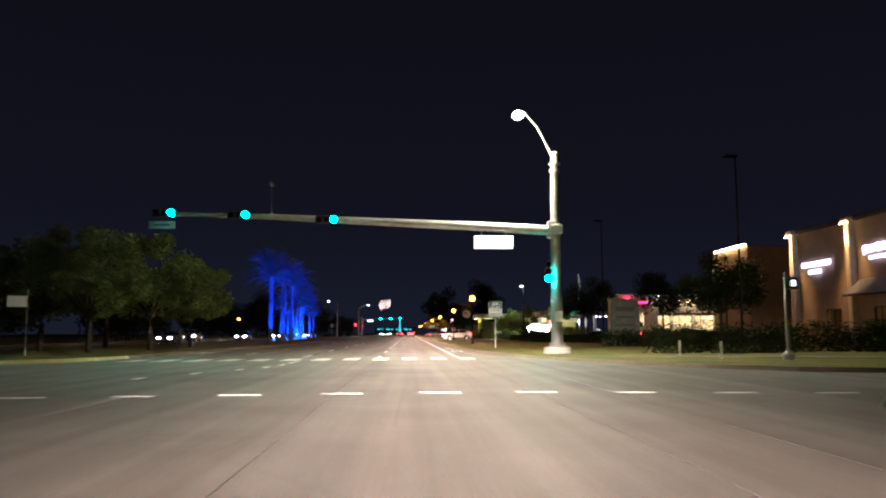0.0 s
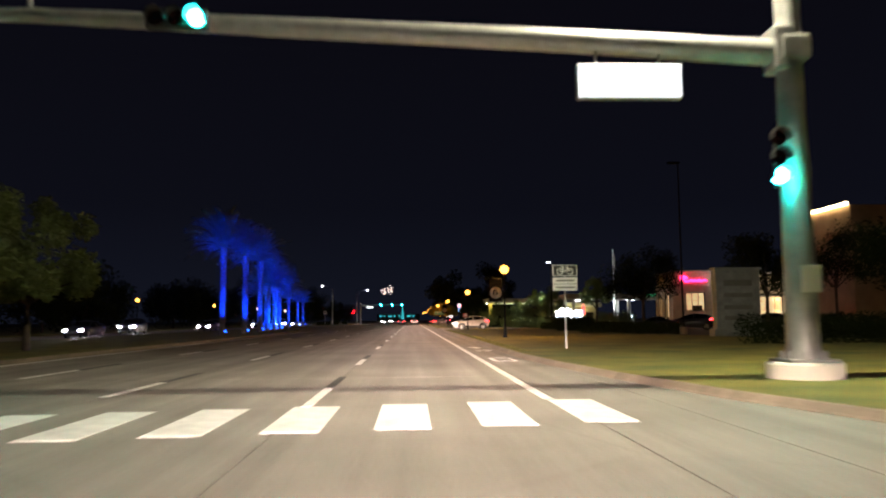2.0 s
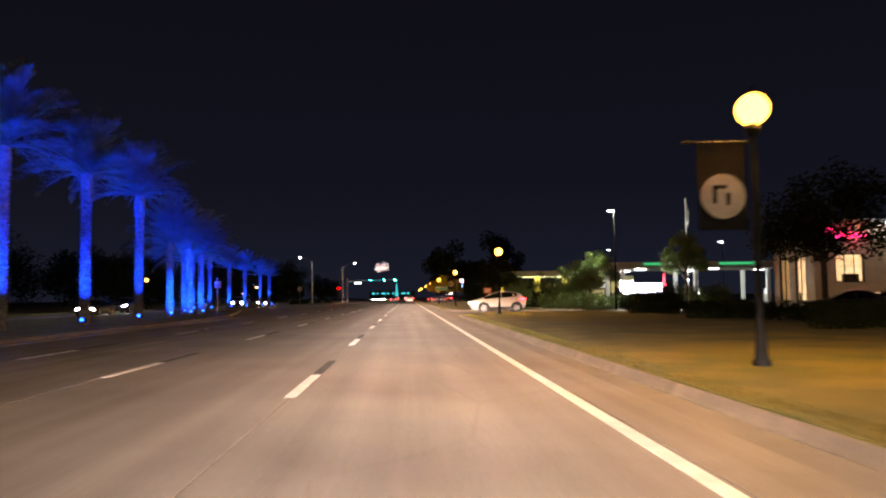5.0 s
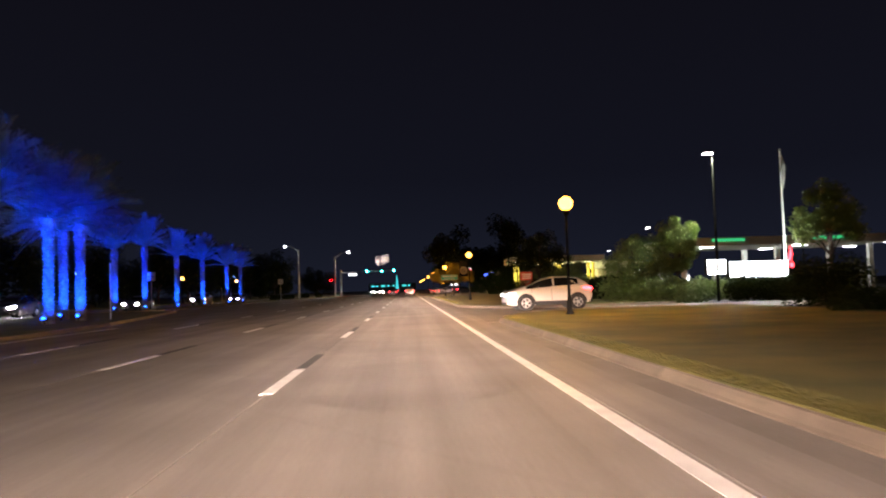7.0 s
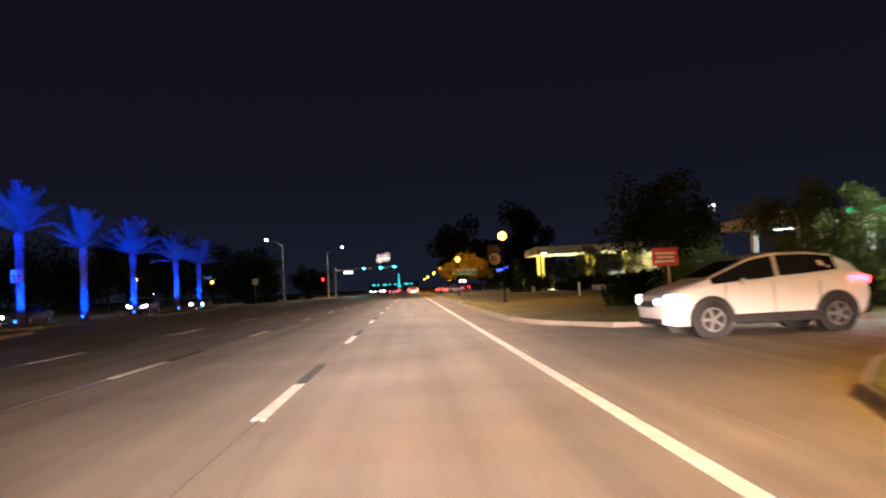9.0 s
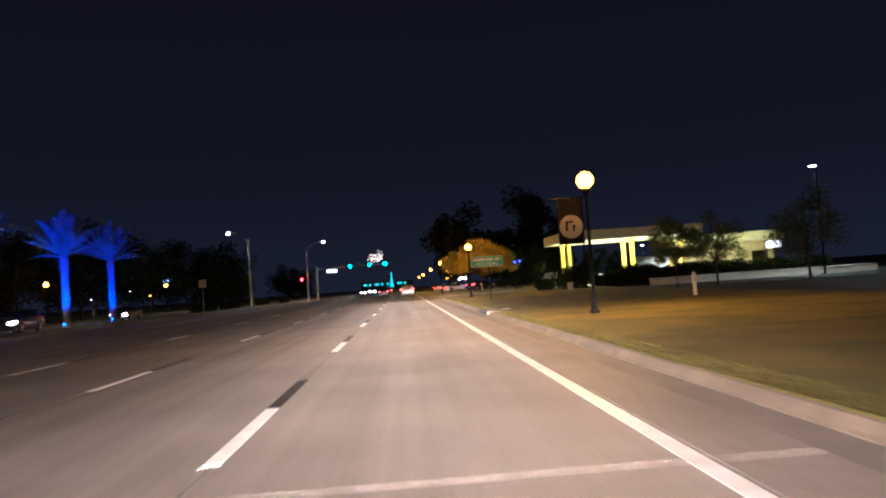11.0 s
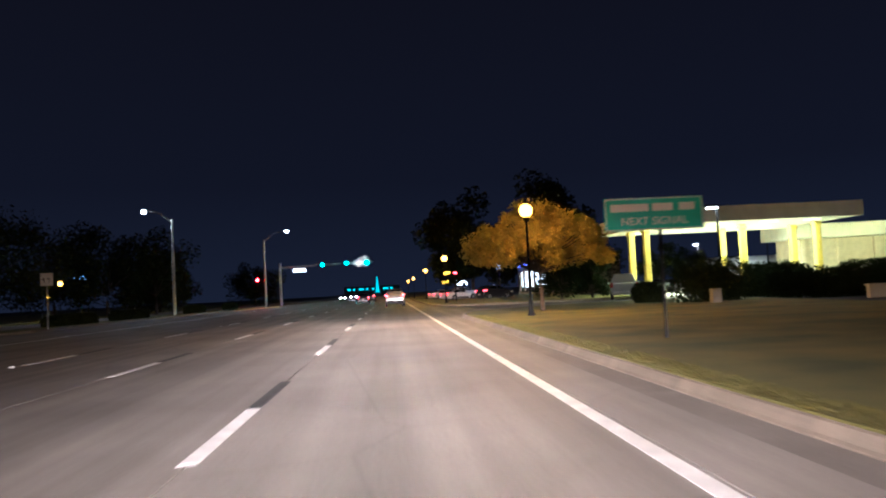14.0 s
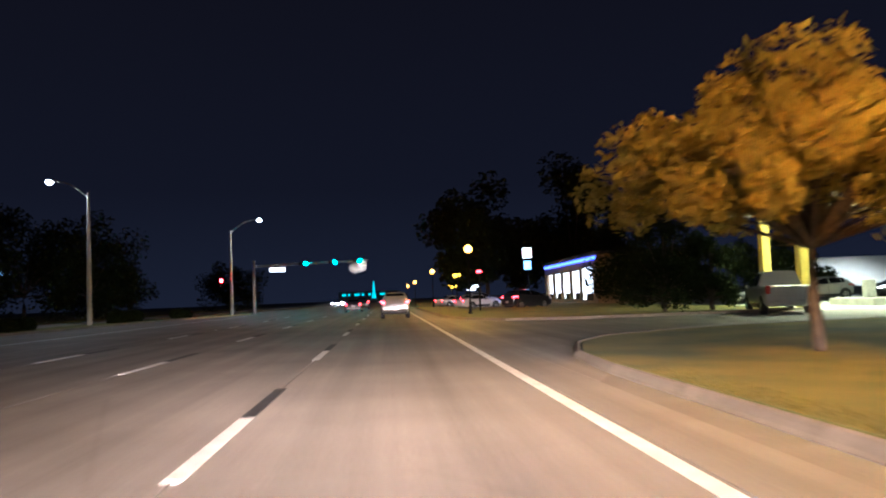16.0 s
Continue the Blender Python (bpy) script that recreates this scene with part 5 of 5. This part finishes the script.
PALMS = [(-16.3, 93.2, 7.4, .45), (-16.0, 100.7, 7.4, .4), (-16.15, 108.9, 7.4, .5), (-16.9, 117.6, 5.2, .28), (-17.1, 123.2, 5.0, .3), (-17.2, 127.1, 5.0, .35), (-19.5, 130.4, 5.0, .35),
         (-24.6, 152.0, 5.2, .4), (-24.4, 159.0, 5.8, .4), (-23.9, 167.4, 5.2, .35), (-24.0, 178.0, 5.2, .4), (-24.1, 190.8, 5.0, .6), (-24.3, 200.2, 5.0, .5)]
for i, (x, y, h, aim) in enumerate(PALMS):
    date_palm(x, y, h, 100 + i, 94 if i < 7 else 74)
    floodlight(x + 0.8, y - 2.2, x, y, h * aim, 13000)
    # extra spot added to light the crown; no fixture stands here
    lamp("blue_flood", "SPOT", look((x + 1.1, y - 7.5, .4), (x, y, h + 2.8)), 34000 if i < 7 else 34000 if i < 11 else 20000, BLUE, angle=42, blend=1.0, radius=0.12)

# lawn blades, one mass: a fringe beside the kerb
g = Shape()
for y0, y1, x0, x1, n in ((52, 112, 3.60, 4.1, 12000), (137, 202, 3.60, 4.1, 12000)):
    for _ in range(n):
        x, y = x0 + (x1 - x0) * rng.random() ** 1.5, rng.uniform(y0, y1)
        a, hh = rng.uniform(0, 6.28), rng.uniform(.008, .028)
        c, s_ = math.cos(a) * .014, math.sin(a) * .014
        g.add([(x - c, y - s_, .125), (x + c, y + s_, .125), (x + rng.uniform(-.04, .04), y + rng.uniform(-.04, .04), .13 + hh)], [(0, 1, 2)])
solid("grass", g, BLADE, "short patchy lawn grass beside the kerb", "grass", kind="stuff")

# ------------------------------------------------------------------ buildings


def facade(parent, m, width, height, openings, wall, lit=SHOPLIT, thick=0.3, room=2.4, mullions=1):
    """A front wall along local x with real openings, each framed and glazed, and room walls behind that can glow.
    openings: rows of centre, width, sill and head, from left to right."""
    root = part("plinth_course", Shape().box((0, -.03, .1), (width, .056, .2), .01), wall, parent, m=m)
    facade_wall(parent, m, wall, width, height, openings, thick)
    for c, w, z0, z1 in openings:
        h = z1 - z0
        fr = Shape().box((c, .1, z1 - .04), (w, .12, .08)).box((c, .1, z0 + .04), (w, .16, .08)).box((c - w / 2 + .04, .1, (z0 + z1) / 2), (.08, .12, h - .16)).box((c + w / 2 - .04, .1, (z0 + z1) / 2), (.08, .12, h - .16))
        for k in range(1, mullions + 1):
            fr.box((c - w / 2 + w * k / (mullions + 1), .1, (z0 + z1) / 2), (.05, .08, h - .16))
        part("window_frame", fr, DARKIRON, root, "dark window frame")
        # a glowing wall material takes the place of lamps in the room
        part("room_wall", Shape().box((c, room, (z0 + z1) / 2), (w + 1.4, .06, h + .8)), lit, root, "backing wall behind the glass, glowing where the room is lit")
        part("counter", Shape().box((c + .2 * w, room * .5, z0 + .35), (w * .5, .5, .7), .04), BARK, root, "dark counter indoors")
        part("pane", Shape().box((c, .12, (z0 + z1) / 2), (w - .16, .01, h - .16)), PANE, root, "clear glass").visible_shadow = False
    return root


def facade_wall(parent, m, wall, width, height, openings, thick):
    """Piers, sill panels and lintels round the openings."""
    def piece(name, x, z, w, h):
        part(name, Shape().box((x, thick / 2, z), (w, thick, h)), wall, parent, m=m)

    x = -width / 2
    for c, w, z0, z1 in openings:
        piece("wall_pier", (x + c - w / 2) / 2, height / 2, c - w / 2 - x, height)
        if z0 > 0:
            piece("sill_panel", c, z0 / 2, w, z0)
        piece("lintel_panel", c, (z1 + height) / 2, w, height - z1)
        x = c + w / 2
    piece("wall_pier", (x + width / 2) / 2, height / 2, width / 2 - x, height)


def shell(parent, m, width, depth, height, wall, thick=0.3):
    """Side and back walls, butted behind a facade."""
    for n, c, d in (("side_wall", (-width / 2 + thick / 2, depth / 2 + thick / 2 + .002), (thick, depth - thick)), ("side_wall", (width / 2 - thick / 2, depth / 2 + thick / 2 + .002), (thick, depth - thick)),
                    ("back_wall", (0, depth - thick / 2), (width - 2 * thick, thick))):
        part(n, Shape().box((c[0], c[1], height / 2), (d[0], d[1], height)), wall, parent, m=m)


# restaurant with pink neon: a projecting wing and a long lit front
shop = thing("restaurant", pose(0, 0, -0.02), "low cream stucco restaurant with warm wall lamps and pink neon", "building")
facade(shop, pose(46.9, 132.6, 0), 16.2, 7.3, [(-4.4, 3.3, .8, 4.1), (-.6, 3.3, .1, 4.1), (3.1, 3.3, .8, 4.1), (6.4, 2.4, .8, 4.1)], STUCCO, mullions=2)
part("side_wall", Shape().box((54.85, 137.8, 3.65), (.3, 9.8, 7.3)), STUCCO, shop)
part("back_wall", Shape().box((46.9, 142.55, 3.65), (15.6, .3, 7.3)), STUCCO, shop)
facade(shop, pose(35.6, 122, 0), 6.2, 6.9, [(-.2, 2.4, 2.1, 4.4)], STUCCO, room=1.6, mullions=2)
facade(shop, pose(32.5, 125.5, 0, 0, 0, -90), 6.4, 6.9, [(-1.5, 1.7, .6, 4.3), (1.2, 1.7, .6, 4.3)], STUCCO, room=1.6)
part("side_wall", Shape().box((38.55, 127.4, 3.45), (.3, 10.2, 6.9)), STUCCO, shop)
part("back_wall", Shape().box((35.6, 128.85, 3.45), (5.5, .3, 6.9)), STUCCO, shop)
part("roof", Shape().box((46.9, 137.6, 7.45), (16.6, 10.5, .3), .05), FASCIA, shop, "pale flat parapet roof")
part("roof", Shape().box((35.6, 125.5, 7.05), (6.5, 7.3, .3), .05), FASCIA, shop, "pale flat parapet roof")
part("canopy_band", Shape().box((47.2, 132.0, 4.35), (15.4, 1.16, .22), .03), ROOFING, shop, "dark canopy edge")
for x in (45.1, 48.0, 50.9, 53.6):
    wl_ = part("wall_lamp", Shape().box((x, 132.42, 6.6), (.3, .3, .5), .04), DARKIRON, shop)
    part("bulb", Shape().box((x, 132.38, 6.88), (.28, .22, .05)), WARMBULB, wl_, "glowing warm lamp")
    part("bulb", Shape().box((x, 132.38, 6.32), (.28, .22, .05)), WARMBULB, wl_, "glowing warm lamp")
    lamp("wall_wash", "POINT", pose(x, 132.05, 6.6), 150, (1, .84, .58), radius=.05)
# area light added under the canopy to brighten the front, without a fixture
lamp("canopy_fill", "AREA", look((47, 131.4, 4.15), (47, 132.2, 0)), 300, (1, .84, .6), size=12, size_y=.5)
flood = part("wall_flood", Shape().box((38.5, 121.75, 6.85), (.5, .3, .3), .04), DARKIRON, shop)
part("flood_lens", Shape().box((38.5, 121.58, 6.8), (.42, .03, .24)), COOL, flood, "bright white flood lens")
lamp("flood_light", "POINT", pose(38.5, 121.2, 6.6), 90, (.95, .97, 1.0), radius=.15)
script = Shape()
script.tube([(q * 1.05 - 3.95, 121.88, z + .62) for q, z in ((36.6, 5.5), (36.35, 5.75), (36.15, 5.5), (36.3, 5.15), (36.7, 5.15), (37.0, 5.4), (37.2, 5.15), (37.5, 5.35), (37.7, 5.15), (38.0, 5.4), (38.2, 5.15), (38.6, 5.35), (38.9, 5.2))], .1, 6)
part("neon_sign", script, PINKNEON, shop, "pink neon script sign")
part("neon_badge", Shape().ball((33.85, 121.93, 6.25), .36, 8, .9), PINKNEON, shop, "pink neon badge")

# tall entertainment building with lit pilasters
hall = thing("tall_shop_building", pose(0, 0, -0.02), "tall tan stucco building with lit pilasters and glowing signs", "building")
shell(hall, pose(48, 79, 0, 0, 0, -90), 36, 20, 13.2, TANWALL)
part("roof", Shape().box((58, 79, 13.45), (20.8, 36.8, .5), .1), ROOFING, hall)
part("tower_wall", Shape().box((49.8, 109, 6.4), (9.2, 11, 12.8), .1), TANWALL, hall)
for y in (95.8, 83.3, 70.8):
    pil = part("pilaster", Shape().box((47.6, y, 6.9), (.8, .9, 13.8), .08).box((47.5, y, 13.4), (1.2, 1.3, .5), .06), STUCCO, hall, "cream pilaster lit from above")
    part("lamp_bar", Shape().box((46.9, y, 13.0), (.2, 1.2, .12)), WARMBULB, pil, "warm strip lamp")
    lamp("pilaster_wash", "SPOT", look((46.7, y, 12.9), (47.3, y, 0)), 6500, (1, .6, .25), angle=70, blend=.8, radius=.2)
part("pilaster", Shape().box((45.0, 114.1, 6.4), (.7, .9, 12.8), .06), STUCCO, hall, "cream corner pilaster")
# spot added to brighten the corner pilaster; no lamp bar stands here
lamp("pilaster_wash", "SPOT", look((44.3, 113.9, 12.6), (44.9, 114.1, 0)), 1800, (1, .75, .45), angle=60, blend=.8, radius=.2)
part("cornice_light", Shape().box((45.05, 109, 12.95), (.25, 10.4, .26)), WARMBULB, hall, "glowing cornice strip")
bars = [(94.0 - .74 * i, 9.2, .48, .55, .03) for i in range(9)] + [(92.4 - .74 * i, 8.3, .44, .45, .03) for i in range(4)]
bars += [(81.0 - .82 * i, 9.8 + .12 * math.sin(i * .4), .5, .72 if i % 3 else .9, .1) for i in range(9)] + [(80.0 - .82 * i, 8.9, .56, .34, .08) for i in range(6)]
for y, z, w, h, b in bars:
    part("letter_bar", Shape().box((47.75, y, z), (.1, w, h), b), VIOLETSIGN, hall, "glowing violet-white letter shape")
facade(hall, pose(48, 79, 0, 0, 0, -90), 36, 13.2, [(-9.0, 3.2, .4, 3.8)], TANWALL)
facade(hall, pose(47.7, 76.6, 0, 0, 0, -90), 8.6, 4.4, [(-2.0, 2.4, .8, 3.8), (1.6, 2.4, .8, 3.8)], TANWALL, REDGLOW)
part("awning", Shape().add([(48, 82.4, 6.8), (48, 70, 6.8), (45.8, 70, 5.1), (45.8, 82.4, 5.1), (48, 82.4, 6.6), (48, 70, 6.6), (45.8, 70, 4.9), (45.8, 82.4, 4.9)],
                           [(0, 1, 2, 3), (7, 6, 5, 4), (2, 6, 7, 3), (1, 5, 6, 2), (0, 3, 7, 4)]), ROOFING, hall, "dark sloping awning")

# row of lit shops beyond
row = thing("shop_row", pose(0, 0, -0.02), "low row of shops with warm lit windows", "building")
facade(row, pose(72, 155, 0), 38, 5.6, [(-15.5 + 5 * i, 3.6, .6, 3.6) for i in range(7)], TANWALL, mullions=2)
shell(row, pose(72, 155, 0), 38, 10, 5.6, TANWALL)
part("roof", Shape().box((72, 160, 5.8), (38.6, 10.6, .4), .05), ROOFING, row)

# monument sign
mon = thing("monument_sign", pose(19.2, 71.2, 0.12) @ Matrix.Diagonal((.96, 1, .9, 1)), "tall grey stone monument sign with dark name panels", "sign")
part("plinth", Shape().box((0, 0, .2), (3.2, .9, .6), .04), STONE, mon)
part("slab", Shape().box((0, 0, 2.4), (2.8, .6, 4.0), .05), STONE, mon)
part("cap", Shape().box((0, 0, 4.45), (3.0, .8, .16), .04), STONE, mon)
for z in (3.5, 2.7, 1.9, 1.2):
    part("name_panel", Shape().box((0, -.32, z), (1.8, .04, .4 if z > 3 else .28), .02), GREYWALL, mon, "dark name panel")

# glowing white sign by the driveway, filling station behind
ds = thing("display_sign", pose(21.15, 130.8, -0.02), "glowing white display sign on a low base", "sign")
part("base", Shape().box((0, 0, .6), (3.4, .6, 1.3), .04), STONE, ds)
dp = part("cabinet", Shape().box((0, 0, 1.84), (3.7, .5, 1.1), .05), DARKIRON, ds)
part("display", Shape().box((0, -.26, 1.84), (3.5, .03, .94)), COOL, dp, "glowing white display")
part("red_edge", Shape().add([(1.75, -.3, 1.9), (2.1, -.3, 1.9), (1.95, -.3, 3.2), (1.75, -.36, 1.9), (2.1, -.36, 1.9), (1.95, -.36, 3.2)], [(0, 2, 1), (3, 4, 5), (0, 1, 4, 3), (1, 2, 5, 4), (2, 0, 3, 5)]), TAIL, ds, "red glowing fin")
ds2 = thing("display_sign", pose(22.4, 140.2, 0.0), "small glowing white display sign on a post", "sign")
part("post", Shape().box((0, 0, .8), (.5, .4, 1.8), .04), STONE, ds2)
dp = part("cabinet", Shape().box((0, 0, 2.2), (1.5, .4, 1.2), .05), DARKIRON, ds2)
part("display", Shape().box((0, -.21, 2.2), (1.3, .03, 1.0)), COOL, dp, "glowing white display")
gas = thing("filling_station", pose(0, 0, -0.02), "filling station canopy with green lit band and white lights", "building")
part("canopy", Shape().box((39, 169, 5.2), (24, 12, .9), .08), FASCIA, gas)
for x, w in ((33, 3.4), (44, 5)):
    part("green_band", Shape().box((x, 162.95, 5.35), (w, .06, .3)), GREENNEON, gas, "green glowing band")
for x in (29, 39, 49):
    for y in (165, 173):
        part("column", Shape().box((x, y, 2.4), (.5, .5, 4.8), .04), SIGNWHITE, gas)
        part("light_panel", Shape().box((x + 2.5, y, 4.72), (1.2, .8, .05)), COOL, gas, "bright ceiling light")
    pump = part("pump", Shape().box((x + 1.6, 169, 1.0), (.7, .5, 2.0), .06), SIGNWHITE, gas, "white fuel pump")
    part("pump_screen", Shape().box((x + 1.6, 168.73, 1.5), (.4, .03, .3)), COOL, pump)
lamp("canopy_light", "AREA", look((39, 169, 4.6), (39, 169.01, 0)), 900, (.9, 1.0, .95), size=20, size_y=9)

# bank drive-through canopy
bank = thing("bank_canopy", pose(0, 0, -0.02), "drive-through canopy with pale fascia on yellow columns", "building")
part("fascia", Shape().box((27.3, 223.6, 5.95), (16.6, .3, 1.15), .03).box((27.3, 236.2, 5.95), (16.6, .3, 1.15), .03).box((19.15, 229.9, 5.95), (.3, 12.3, 1.15), .03).box((35.45, 229.9, 5.95), (.3, 12.3, 1.15), .03), FASCIA, bank, "pale grey fascia")
part("soffit", Shape().box((27.3, 229.9, 5.46), (16.0, 12.2, .12)), SOFFIT, bank, "bright white soffit")
part("roof", Shape().box((27.3, 229.9, 6.45), (16.0, 12.2, .1)), ROOFING, bank)
for x in (20.5, 28.4, 34.6):
    for y in (228.3, 232.1):
        c = part("column", Shape().box((x, y, 2.7), (.48, .48, 5.4), .05).box((x, y, .35), (.62, .62, .7), .04).box((x, y, 5.2), (.62, .62, .3), .04), YELLOWCOL, bank, "yellow lit column")
# glowing panels added to brighten the canopy; the soffit itself has none
for x in (22, 25.5, 29.5, 33):
    for y in (226, 234):
        part("added_panel", Shape().box((x, y, 5.38), (1.2, .6, .03)), ADDEDPANEL, bank, "added glowing ceiling panel")
# slab added in near-white so that canopy light bounces to the soffit
solid("bank_drive", Shape().prism([(18.5, 226.7), (36.5, 226.7), (36.5, 242), (18.5, 242)], -.12, .012), SOFFIT, "pale drive slab under the bank canopy, bouncing light upward", "driveway", kind="structure")
lamp("canopy_light", "AREA", look((27.3, 229.9, 5.3), (27.3, 229.91, 0)), 4200, (.98, 1.0, .62), size=14, size_y=10)
teller = part("teller_island", Shape().box((24.5, 230, .22), (1.2, 4, .44), .05), STONE, bank)
part("tube_unit", Shape().box((24.5, 229.3, .9), (.5, .5, .95), .06), STONE, teller)
office = thing("bank_office", pose(0, 0, -0.02), "low cream bank building with a deep pale eave", "building")
facade(office, pose(43.6, 236, 0), 13, 4.3, [(4.4, 2.2, .8, 3.0)], STUCCO, BARK)
for x in (-6.1, -2.6, .9, 6.2):
    part("pilaster", Shape().box((43.6 + x, 235.9, 2.15), (.6, .3, 4.3), .04), STUCCO, office)
shell(office, pose(43.6, 236, 0), 13, 4, 4.3, STUCCO)
part("eave", Shape().box((43.6, 238, 5.0), (15, 6, 1.3), .08), FASCIA, office, "deep pale eave")
# yellow area lamp added in front to light the eave, without a fixture
lamp("eave_fill", "AREA", look((42.6, 231.5, 4.2), (42.6, 235.5, 4.3)), 280, (1.0, 1.0, .42), size=11, size_y=.3)
white = thing("white_trailer", pose(46, 268, -0.02), "plain white box trailer lit by lot lamps, one of them added", "trailer")
part("box", Shape().box((0, 0, 2.3), (11, 2.6, 3.0), .06), CARWHITE, white)
for x in (-4, 3, 4.2):
    part("wheel", Shape().disc((x, -1.2, .45), .45, (0, 1, 0), .3), RUBBER, white)

wall = thing("low_wall", pose(32.5, 202.3, -0.02), "long low pale wall behind the lawn shrubs", "wall")
part("wall", Shape().box((0, 0, .22), (21, .3, .7), .03), FASCIA, wall)
part("coping", Shape().box((0, 0, .6), (21.1, .4, .08), .02), FASCIA, wall)
bs2 = thing("blue_white_sign", pose(38.9, 213.2, -0.02), "small glowing blue-white sign on a dark post", "sign")
part("post", Shape().tube([(0, 0, -.1), (0, 0, 3.1)], .09, 8), DARKIRON, bs2)
part("panel", Shape().box((0, -.05, 3.2), (1.6, .25, .7), .05), WHITESIGN, bs2, "glowing panel")

# store with blue band past the driveway, its long front towards the road
store = thing("corner_store", pose(0, 0, -0.02), "low store with blue neon band and bright white windows", "building")
FRONT = pose(20.3, 278, 0, 0, 0, -91.5)
facade(store, FRONT, 28, 4.8, [(-11, 4.4, .5, 3.6), (-6, 4.4, .5, 3.6), (-1, 4.4, .5, 3.6), (4, 4.4, .5, 3.6), (9.4, 5.6, .4, 3.8)], TANWALL, WHITESIGN, room=.55)
shell(store, FRONT, 28, 9, 4.8, TANWALL)
part("roof", Shape().box((0, 4.5, 4.95), (28.6, 9.6, .3), .05), ROOFING, store, m=FRONT)
part("blue_band", Shape().box((0, -.07, 4.5), (27.6, .1, .28)), BLUENEON, store, "blue neon band", m=FRONT)
ps = thing("pole_sign", pose(14.9, 273, -0.02), "tall pole sign with glowing white and red panels", "sign")
part("pole", Shape().tube([(0, 0, -.1), (0, 0, 6.2)], .14, 8), DARKIRON, ps)
pc = part("cabinet", Shape().box((0, 0, 5.6), (1.1, .5, 1.3), .2).box((0, 0, 4.3), (.9, .5, 1.1), .05), DARKIRON, ps)
part("panel", Shape().box((0, -.27, 5.6), (.95, .03, 1.05)), WHITESIGN, pc, "glowing panel")
part("panel", Shape().box((0, -.27, 4.3), (.75, .03, .9)), BLUESIGN, pc, "glowing panel")
part("red_bar", Shape().box((0, -.29, 5.6), (.8, .02, .3)), TAIL, pc, "red glowing bar")
for x, y, z, w, mt in ((9.8, 300, 4.2, 1.1, AMBER), (7.0, 250, 3.1, .4, TAIL), (11, 322, 3.0, 1.4, AMBER), (14, 318, 2.6, 2.0, WHITESIGN)):
    fs = thing("shop_sign", pose(x, y, 0), "small glowing shop sign on a post", "sign", "far glowing signs")
    part("post", Shape().tube([(0, 0, -.1), (0, 0, z)], .07, 6), DARKIRON, fs)
    part("panel", Shape().box((0, 0, z), (w, .2, w * .45), .05), mt, fs, "glowing panel")

# spire and low building that end the street, placed to fit the camera's view
spire = thing("glowing_spire", pose(-7.5, 640, -0.12), "slender spire glowing cyan, far down the street", "spire")
part("plinth", Shape().box((0, 0, 1.2), (4.4, 4.4, 2.4), .1), STONE, spire)
# the cyan lighting on the spire is put into the shaft's own glow
part("shaft", Shape().lathe([(1.3, 2.4), (.9, 4.5), (.5, 8.5), (.25, 11.6), (.05, 12.0)], n=8), CYANGLOW, spire, "glowing cyan faces")
block = thing("far_low_building", pose(-11, 655, -0.12), "low dark building with cyan-lit windows at the end of the street", "building")
part("wall", Shape().box((0, 0, 3), (34, 10, 6), .1), ROOFING, block)
part("roof", Shape().box((0, 0, 6.2), (35, 11, .4), .1), ROOFING, block)
for x, w in ((-14, 2.2), (-11, 1.2), (-6.5, 3.0), (-3, 1.4), (.8, 1.4), (8.5, 3.2), (12, 1.6)):
    wf = part("window", Shape().box((x, -5.02, 4.6), (w + .3, .1, 1.6)), DARKIRON, block)
    part("pane", Shape().box((x, -5.09, 4.6), (w, .05, 1.2)), CYANGLOW, wf, "glowing cyan pane")

# firework burst in the distance
fw = Shape()
r = random.Random(5)
for _ in range(42):
    d = Vector((r.gauss(0, 1), r.gauss(0, 1), r.gauss(0, 1))).normalized()
    q = 16 * r.random() ** .6
    a, b = d * q * .45, d * q + Vector((0, 0, -.5))
    fw.tube([a, b], [.03, r.uniform(.05, .11)], 5)
solid("firework", fw, SPARK, "burst of pale pink firework sparks in the night sky", "firework", kind="stuff", m=pose(-45.5, 1500, 58))
